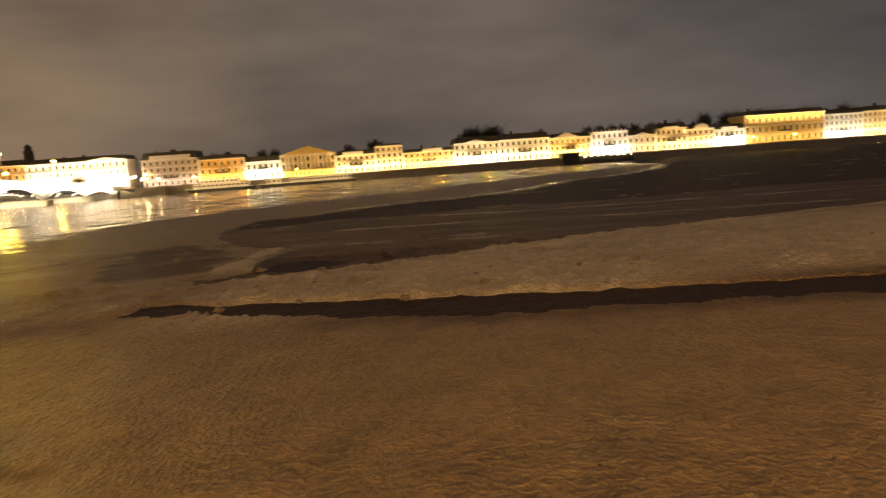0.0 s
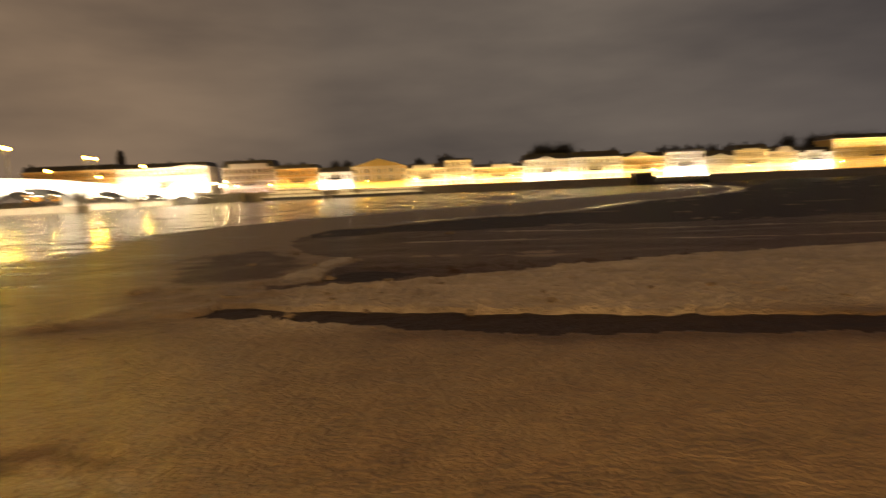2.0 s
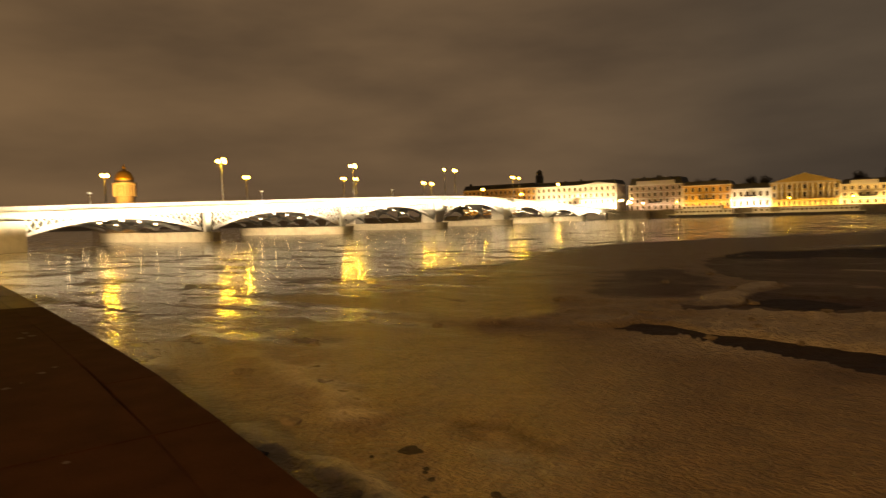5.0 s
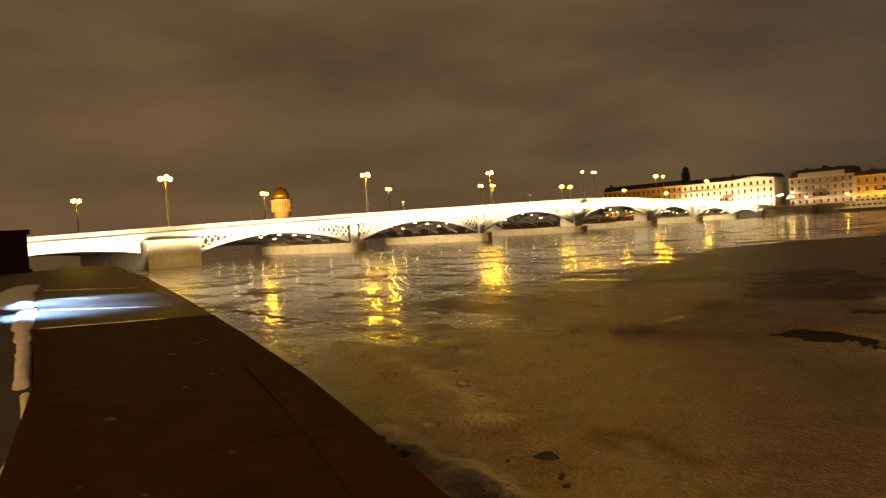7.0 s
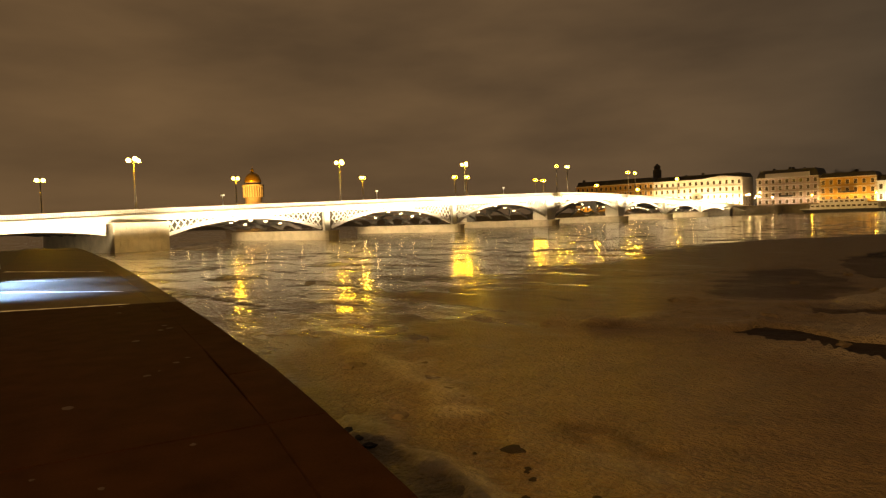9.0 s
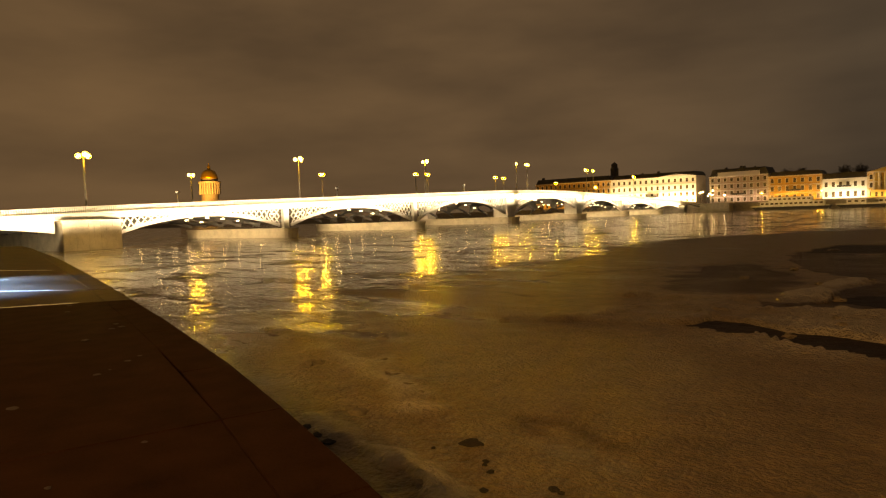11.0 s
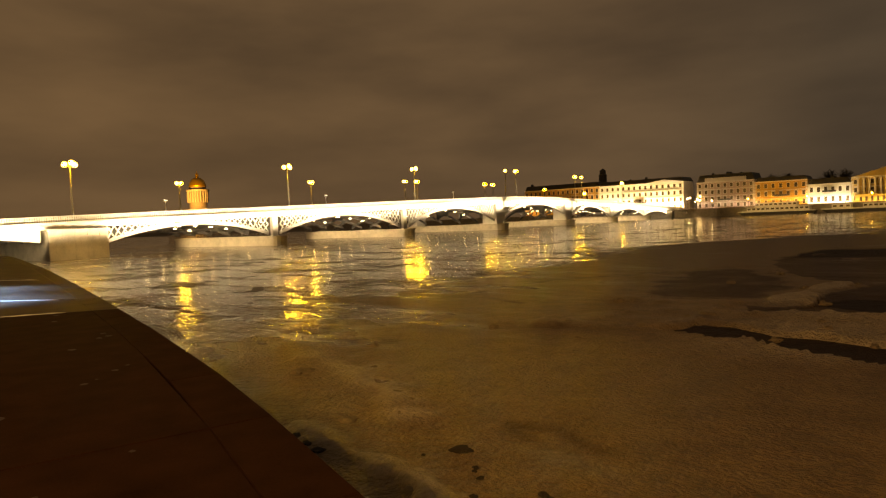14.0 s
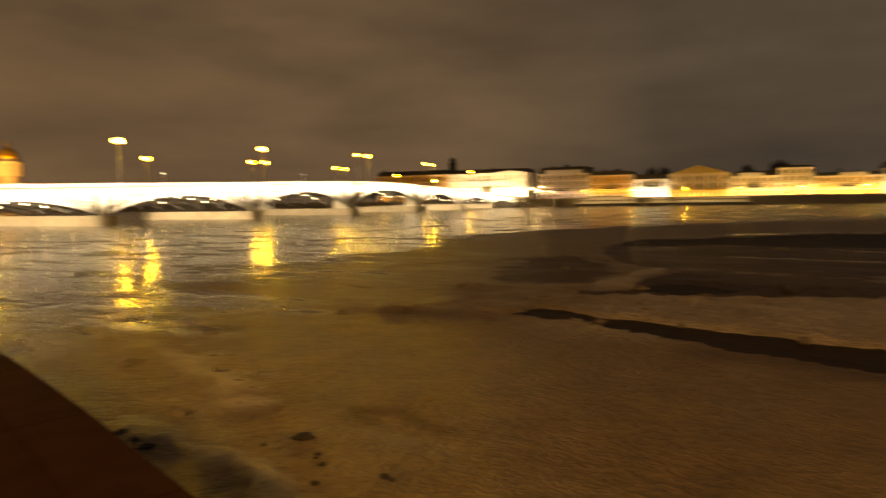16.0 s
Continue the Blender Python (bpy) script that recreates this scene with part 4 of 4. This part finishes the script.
def house(x0, x1, top, floors, colour, light, label, pediment=None, columns=None, roof=3.0, attic=None, watts=1.0, light_colour=WARM, back=18, statues=False, bays=None, gable=None, lit=0.012, chimneys=2):
    """A palace front on the embankment: wall, plinth, cornices, windows, roof."""
    y, g = 320.0, 3.2
    base = tagged(empty("house", ((x0 + x1) / 2, y, g)), label, "house", group="houses along the far embankment")
    c, half, hgt = (x0 + x1) / 2, (x1 - x0) / 2 - 0.06, top - g
    paint = material("house_paint", colour, 0.85, 0, 0.12, 0.25, 3.0, 0.1, 0.02)
    trim = material("house_trim", tuple(min(0.85, k * 0.5 + 0.4) for k in colour), 0.8, 0, 0.1, 0.4, 4.0, 0.1, 0.02)
    part("wall", boxes((-half, 0, 0, half, back, hgt)), paint, base)
    part("plinth", boxes((-half - 0.02, -0.15, 0, half + 0.02, -0.003, 1.0)), M_GRANITE, base, "grey stone plinth")
    part("cornice", boxes((-half - 0.03, -0.7, hgt - 0.5, half + 0.03, -0.003, hgt - 0.15), (-half - 0.03, -0.95, hgt - 0.15, half + 0.03, back, hgt + 0.1)), trim, base, "pale projecting cornice")
    fh = (hgt - 0.9) / floors
    for k in range(1, floors):
        part("string_course", boxes((-half - 0.02, -0.22, 0.6 + k * fh - 0.3, half + 0.02, -0.003, 0.6 + k * fh)), trim, base)
    n = bays or max(4, round((x1 - x0) / 3.4))
    for k in range(floors):
        h = fh * (0.46 if k < floors - 1 else 0.42)
        w = min(1.35, (x1 - x0) / n * 0.42)
        me, pn = window_mesh(w, h)
        me.materials.append(trim)
        pn.materials.append(M_PANE)
        lp = None
        for i in range(n):
            wx = -half + (i + 0.5) * 2 * half / n
            win = new("window", me)
            win.parent = base
            win.location = (wx, 0, 0.9 + k * fh + fh * 0.22)
            pane_mesh = pn
            if random.random() < lit:
                lp = lp or pn.copy()
                lp.materials[0] = M_LIT_PANE
                pane_mesh = lp
            pane = new("pane", pane_mesh)
            pane.parent = win
    # cornerstones at the ends, raised heads over the main floor's windows, a balcony in the middle
    for sx in (-1, 1):
        for k in range(int(hgt / 1.6)):
            w = 0.9 if k % 2 else 0.6
            part("quoin", boxes((sx * half - (w if sx > 0 else 0), -0.1, 1.1 + k * 1.5, sx * half + (w if sx < 0 else 0), -0.004, 2.4 + k * 1.5)) if 2.4 + k * 1.5 < hgt - 0.6 else boxes((sx * half - 0.3, -0.1, hgt - 1.0, sx * half + 0.3, -0.004, hgt - 0.6)), trim, base)
    for i in range(n):
        wx = -half + (i + 0.5) * 2 * half / n
        zt = 0.9 + fh + fh * 0.22 + fh * (0.46 if floors > 2 else 0.42) + 0.42
        part("window_head", prism(bmesh.new(), [(wx - 1.0, zt), (wx + 1.0, zt), (wx, zt + 0.5)] if i % 2 else [(wx - 1.0, zt), (wx + 1.0, zt), (wx + 0.7, zt + 0.35), (wx, zt + 0.5), (wx - 0.7, zt + 0.35)], "y", -0.35, -0.004), trim, base)
    if not columns and x1 - x0 > 18:
        balcony(base, 0.0, 0.9 + fh + fh * 0.15, 6.0, trim)
    if roof:
        part("roof", prism(bmesh.new(), [(-half, hgt + 0.1), (half, hgt + 0.1), (half - 1.5, hgt + roof), (-half + 1.5, hgt + roof)], "y", 0.6, back), M_ROOF, base, "dark sheet-metal roof")
        for k in range(chimneys):
            cx = random.uniform(-half + 2, half - 2)
            part("chimney", boxes((cx - 0.6, 6, hgt + 0.3, cx + 0.6, 7.4, hgt + roof + random.uniform(0.6, 2.2))), M_ROOF, base)
    if attic:
        a0, a1, ah = attic
        part("attic", boxes((a0 - c, -1.1, hgt + 0.1, a1 - c, 2.0, hgt + ah)), trim, base, "pale attic block over the cornice")
    if gable:
        g0, g1, gh = gable
        arc = [((g0 + g1) / 2 - c + (g1 - g0) / 2 * math.cos(t), hgt + 0.1 + gh * math.sin(t)) for t in np.linspace(0, math.pi, 13)]
        part("gable", prism(bmesh.new(), arc, "y", -1.1, 1.5), trim, base, "round-topped gable")
    if pediment:
        p0, p1, ph = pediment
        part("pediment", prism(bmesh.new(), [(p0 - c, hgt + 0.1), (p1 - c, hgt + 0.1), ((p0 + p1) / 2 - c, hgt + 0.1 + ph)], "y", -1.3, 4.0), trim, base, "triangular pediment")
        part("tympanum", prism(bmesh.new(), [(p0 - c + 1.2, hgt + 0.35), (p1 - c - 1.2, hgt + 0.35), ((p0 + p1) / 2 - c, hgt - 0.15 + ph)], "y", -1.36, -1.3), paint if columns else trim, base)
    if columns:
        c0, c1, count, cb = columns
        for i in range(count):
            cx = c0 - c + (i + 0.5) * (c1 - c0) / count
            part("column", lathe(bmesh.new(), [(0.62, cb), (0.62, cb + 0.4), (0.5, cb + 0.5), (0.44, hgt - 1.3), (0.62, hgt - 0.9), (0.62, hgt - 0.5)], 10, (cx, -0.85, 0)), trim, base, "white round column")
        part("portico_base", boxes((c0 - c, -1.6, 0, c1 - c, -0.003, cb), (c0 - c, -1.8, cb - 0.35, c1 - c, -1.6, cb)), paint, base)
        for i in range(count - 1):
            cx = c0 - c + (i + 1) * (c1 - c0) / count
            part("window", boxes((cx - 0.5, -1.66, 1.3, cx + 0.5, -1.58, 3.5)), M_PANE, base)
    if statues:
        for i in range(9):
            cx = -half + (i + 0.5) * 2 * half / 9
            part("roof_ornament", lathe(bmesh.new(), [(0.35, hgt + 0.1), (0.35, hgt + 0.7), (0.5, hgt + 1.0), (0.2, hgt + 1.5)], 8, (cx, -0.4, 0)), trim, base)
    if light:
        data = area_lamp("facade_floodlight", (c, y - 3.0, g + 0.8), (c, y, g + hgt * 0.6), 2 * half, 0.3, light * 1.15 * 2 * half, light_colour, 150)
    return base


CREAM, YELLOW, WHITEP, PINK, OCHRE, GREY = (0.62, 0.52, 0.34), (0.60, 0.42, 0.15), (0.72, 0.70, 0.66), (0.42, 0.32, 0.28), (0.55, 0.33, 0.10), (0.45, 0.42, 0.38)
house(-107.5, -54.0, 20.6, 4, OCHRE, 75, "long orange-lit house behind the bridge", light_colour=SODIUM)
house(-54.0, -3.0, 20.3, 4, WHITEP, 1000, "brightly floodlit white palace at the bridge head", light_colour=(1.0, 0.76, 0.42), roof=2.6, bays=15, pediment=(-24.0, -3.6, 1.6))
house(4.2, 34.2, 18.6, 4, PINK, 48, "dim pinkish-grey four-storey house with an attic", attic=(9, 30, 2.2), roof=4.0, light_colour=(1.0, 0.8, 0.62), chimneys=4)
house(34.2, 59.0, 16.9, 3, OCHRE, 120, "orange-yellow plastered house of three storeys", light_colour=SODIUM, roof=2.2)
house(59.0, 77.8, 14.0, 2, WHITEP, 170, "low two-storey house in bright white floodlight", light_colour=WHITE, roof=2.8)
house(77.8, 108.6, 16.2, 3, YELLOW, 66, "yellow palace with a white portico of columns and a pediment", pediment=(77.8, 108.6, 4.6), columns=(79.5, 107, 12, 4.6), roof=0.0, chimneys=0)
house(108.6, 130.9, 14.2, 3, CREAM, 160, "cream house with a low attic", attic=(112.5, 124.0, 1.8), roof=2.5)
house(130.9, 146.6, 17.9, 4, CREAM, 170, "tall narrow cream house", roof=1.2, chimneys=0)
house(146.6, 176.3, 13.2, 3, YELLOW, 170, "long yellow three-storey house", attic=(158, 169, 1.7), roof=1.8)
house(176.3, 203.0, 16.4, 3, CREAM, 190, "pale house with a small white pediment", pediment=(182.5, 195.5, 1.9), light_colour=WHITE, roof=3.4)
house(203.0, 233.0, 16.7, 3, WHITEP, 130, "white three-storey house with corner bays", roof=3.4)
house(233.0, 258.6, 15.7, 3, YELLOW, 190, "yellow house with a white pediment", pediment=(236, 250.5, 3.3), roof=2.5)
house(258.6, 281.3, 17.6, 3, WHITEP, 190, "white palace with roof ornaments", statues=True, light_colour=WHITE, roof=1.4)
house(281.3, 299.0, 14.2, 2, GREY, 70, "small dim grey house with a pediment", pediment=(286, 295, 1.6))
house(299.0, 319.0, 17.2, 3, CREAM, 150, "cream house with an attic", attic=(304, 313, 1.0))
house(319.0, 336.5, 15.6, 3, CREAM, 150, "cream house with a round-topped gable", gable=(323.5, 332.5, 3.0))
house(336.5, 356.2, 14.3, 2, WHITEP, 190, "low bright white house", light_colour=WHITE, attic=(341, 351, 1.4))
house(356.2, 409.8, 21.4, 3, YELLOW, 48, "large ochre palace with a bright cornice", bays=13, roof=2.5)
house(409.8, 436.0, 19.0, 4, WHITEP, 150, "white house beside the large palace", light_colour=WHITE)
house(436.0, 480.0, 19.5, 4, CREAM, 150, "cream house further down the embankment")
house(480.0, 540.0, 18.0, 4, YELLOW, 130, "yellow house far down the embankment")

area_lamp("cornice_light", (383, 316.6, 17.6), (383, 320, 20.6), 52, 0.25, 2600, WARM, 140)
# tower behind the bridge-head houses
bm = lathe(bmesh.new(), [(2.2, 0), (2.2, 21), (2.6, 21.3), (2.6, 26), (2.0, 26.4), (2.0, 28.5), (0.3, 30)], 10)
tower = part("tower", bm, M_ROOF)
tower.location = (-63, 345, 3.2)
tagged(tower, "dark slender tower rising behind the roofs", "tower")


def bare_tree(x, y, high, spread):
    base = tagged(empty("tree", (x, y, 3.2)), "dark bare winter tree behind the houses", "tree", group="trees behind the houses")
    part("trunk", lathe(bmesh.new(), [(0.4, 0), (0.3, high * 0.4), (0.1, high * 0.8)], 7), M_TREE, base)
    bm = bmesh.new()
    for i in range(420):
        a, e = random.uniform(0, 6.283), random.uniform(0.25, 1.4)
        z0 = random.uniform(0.35, 0.75) * high
        ln = spread * random.uniform(0.4, 1.0)
        p = Vector((0, 0, z0))
        q = p + Vector((math.cos(a) * math.cos(e), math.sin(a) * math.cos(e), math.sin(e))) * ln
        beam(bm, p, q, 0.1, 0.1)
        for k in range(3):
            s = p.lerp(q, random.uniform(0.5, 1.0))
            beam(bm, s, s + Vector((random.uniform(-1, 1), random.uniform(-1, 1), random.uniform(0, 1))) * ln * 0.3, 0.09, 0.09)
    part("crown", bm, M_TREE, base, "tangle of bare twigs")
    return base


kinds = (bare_tree(37, 350, 18, 6), bare_tree(203, 352, 23, 8.5), bare_tree(131, 348, 20, 6))
for x, y, k in ((44, 352, 0), (116, 352, 0), (134, 350, 2), (196, 350, 1), (208, 350, 1), (284, 350, 2), (300, 352, 2), (330, 352, 2), (348, 352, 1), (366, 356, 1), (376, 358, 1), (386, 356, 1), (396, 358, 1), (404, 356, 1), (420, 352, 1),
                (450, 352, 1), (65, 348, 0), (72, 350, 0), (236, 350, 2), (268, 350, 2), (276, 352, 2), (292, 351, 2), (312, 353, 2), (191, 352, 1)):
    copy_thing(kinds[k], pose(x, y, 3.2, 0, 0, random.uniform(0, 360)))

# the cathedral dome far behind the bridge
dome = tagged(empty("cathedral", (-800, 495, 3.2)), "distant gilded cathedral dome on a lit colonnaded drum", "cathedral")
part("body", boxes((-40, -30, 0, 40, 30, 33)), M_GRANITE, dome)
part("drum", lathe(bmesh.new(), [(13, 32.9), (13, 62), (14.5, 62), (14.5, 64), (12.5, 64.2), (12.5, 68)], 32), M_GRANITE, dome, "stone drum")
for i in range(24):
    t = 2 * math.pi * i / 24
    part("column", lathe(bmesh.new(), [(0.95, 44), (0.8, 60), (1.1, 61.6)], 8, (15.2 * math.cos(t), 15.2 * math.sin(t), 0)), M_PIER, dome)
part("balustrade", lathe(bmesh.new(), [(17, 61.6), (17, 63.6), (16.4, 63.6)], 32), M_PIER, dome)
part("gilded_dome", lathe(bmesh.new(), [(13, 68), (12.7, 71), (11.5, 75), (9.2, 79), (6.0, 81.6), (2.6, 82.8)], 32), M_GOLD, dome, "gold ribbed dome", smooth=True)
part("lantern", lathe(bmesh.new(), [(2.6, 82.6), (2.3, 86.5), (2.6, 86.8), (1.8, 88.6), (0.4, 90), (0.25, 93)], 12), M_GOLD, dome)
area_lamp("dome_floodlight", (-752, 448, 38), (-800, 495, 66), 20, 12, 95000, (1.0, 0.5, 0.12), 120)


# ---------------------------------------------------------------- boats at the far bank
def river_boat(x0, x1, y, decks, label):
    base = tagged(empty("river_boat", ((x0 + x1) / 2, y, -0.1)), label, "boat", group="boats moored at the far bank")
    h = (x1 - x0) / 2
    hull = [(-h, 1.5), (-h + 2.5, -0.4), (h - 1.0, -0.4), (h, 1.4)]
    part("hull", prism(bmesh.new(), hull, "y", -3.2, 3.2), M_HULL_DARK, base, "dark hull")
    part("bulwark", prism(bmesh.new(), [(-h - 0.3, 1.95), (-h, 1.45), (h, 1.4), (h, 1.75)], "y", -3.25, 3.25), M_HULL, base)
    z = 1.8
    for k in range(decks):
        a, b = -h + 4 + 3.5 * k, h - 2.5 - 5 * k
        cab = part("cabin", boxes((a, -2.8 + 0.3 * k, z, b, 2.8 - 0.3 * k, z + 1.9), (a - 0.8, -3.1 + 0.3 * k, z + 1.9, b + 0.8, 3.1 - 0.3 * k, z + 2.05)), M_HULL, base, "white cabin")
        n = int((b - a) / 1.9)
        for i in range(n):
            wx = a + (i + 0.5) * (b - a) / n
            part("window", boxes((wx - 0.65, -2.85 + 0.3 * k, z + 0.7, wx + 0.65, -2.79 + 0.3 * k, z + 1.5)), M_PANE, cab)
        z += 2.05
    # unseen strip out over the ice, added to brighten the boat's side
    area_lamp("boat_fill_light", ((x0 + x1) / 2, y - 9.0, 6.5), ((x0 + x1) / 2, y, 2.0), x1 - x0, 0.3, 26 * (x1 - x0), WARM, 140)
    part("mast", lathe(bmesh.new(), [(0.08, z), (0.05, z + 2.2)], 6, (-h + 9, 0, 0)), M_IRON, base)
    return base


river_boat(35, 68, 285, 2, "white two-deck river boat moored at the far bank")
river_boat(70, 84, 287, 1, "small dark boat moored behind the larger one")
river_boat(82, 119, 286, 1, "long low white river boat moored at the far bank")
# floating landing stage with lamps
stage = tagged(empty("landing_stage", (250, 284, -0.1)), "dark floating landing stage with a row of lamps", "landing stage")
part("pontoon", boxes((-22, -4, -0.5, 17, 4, 1.4)), M_HULL_DARK, stage)
part("shed", boxes((-22, -3, 1.4, -13, 3, 6.0), (-22.4, -3.4, 6.0, -12.6, 3.4, 6.4)), M_HULL_DARK, stage)
part("gallery", boxes((-12.5, -3, 1.4, 17, 3, 4.2), (-12.5, -3.4, 4.2, 17, 3.4, 4.5)), M_HULL_DARK, stage)
for i in range(8):
    bm = bmesh.new()
    ball(bm, (-10 + i * 3.6, -3.7, 4.0), 0.28, 1)
    part("lamp", bm, M_GLOBE_W, stage, "small white lamp", smooth=True)

# street lamps of the far embankment
for x in list(range(10, 540, 26)):
    base = tagged(empty("street_lamp", (x, 298.5, 3.2)), "slim embankment street lamp with a glowing globe", "street lamp", group="lamps along the far embankment")
    part("post", lathe(bmesh.new(), [(0.16, 0), (0.1, 1.0), (0.06, 4.6)], 8), M_IRON, base)
    bm = bmesh.new()
    ball(bm, (0, 0, 4.9), 0.3, 1)
    part("globe", bm, M_GLOBE_W if x < 36 else M_GLOBE, base, smooth=True)
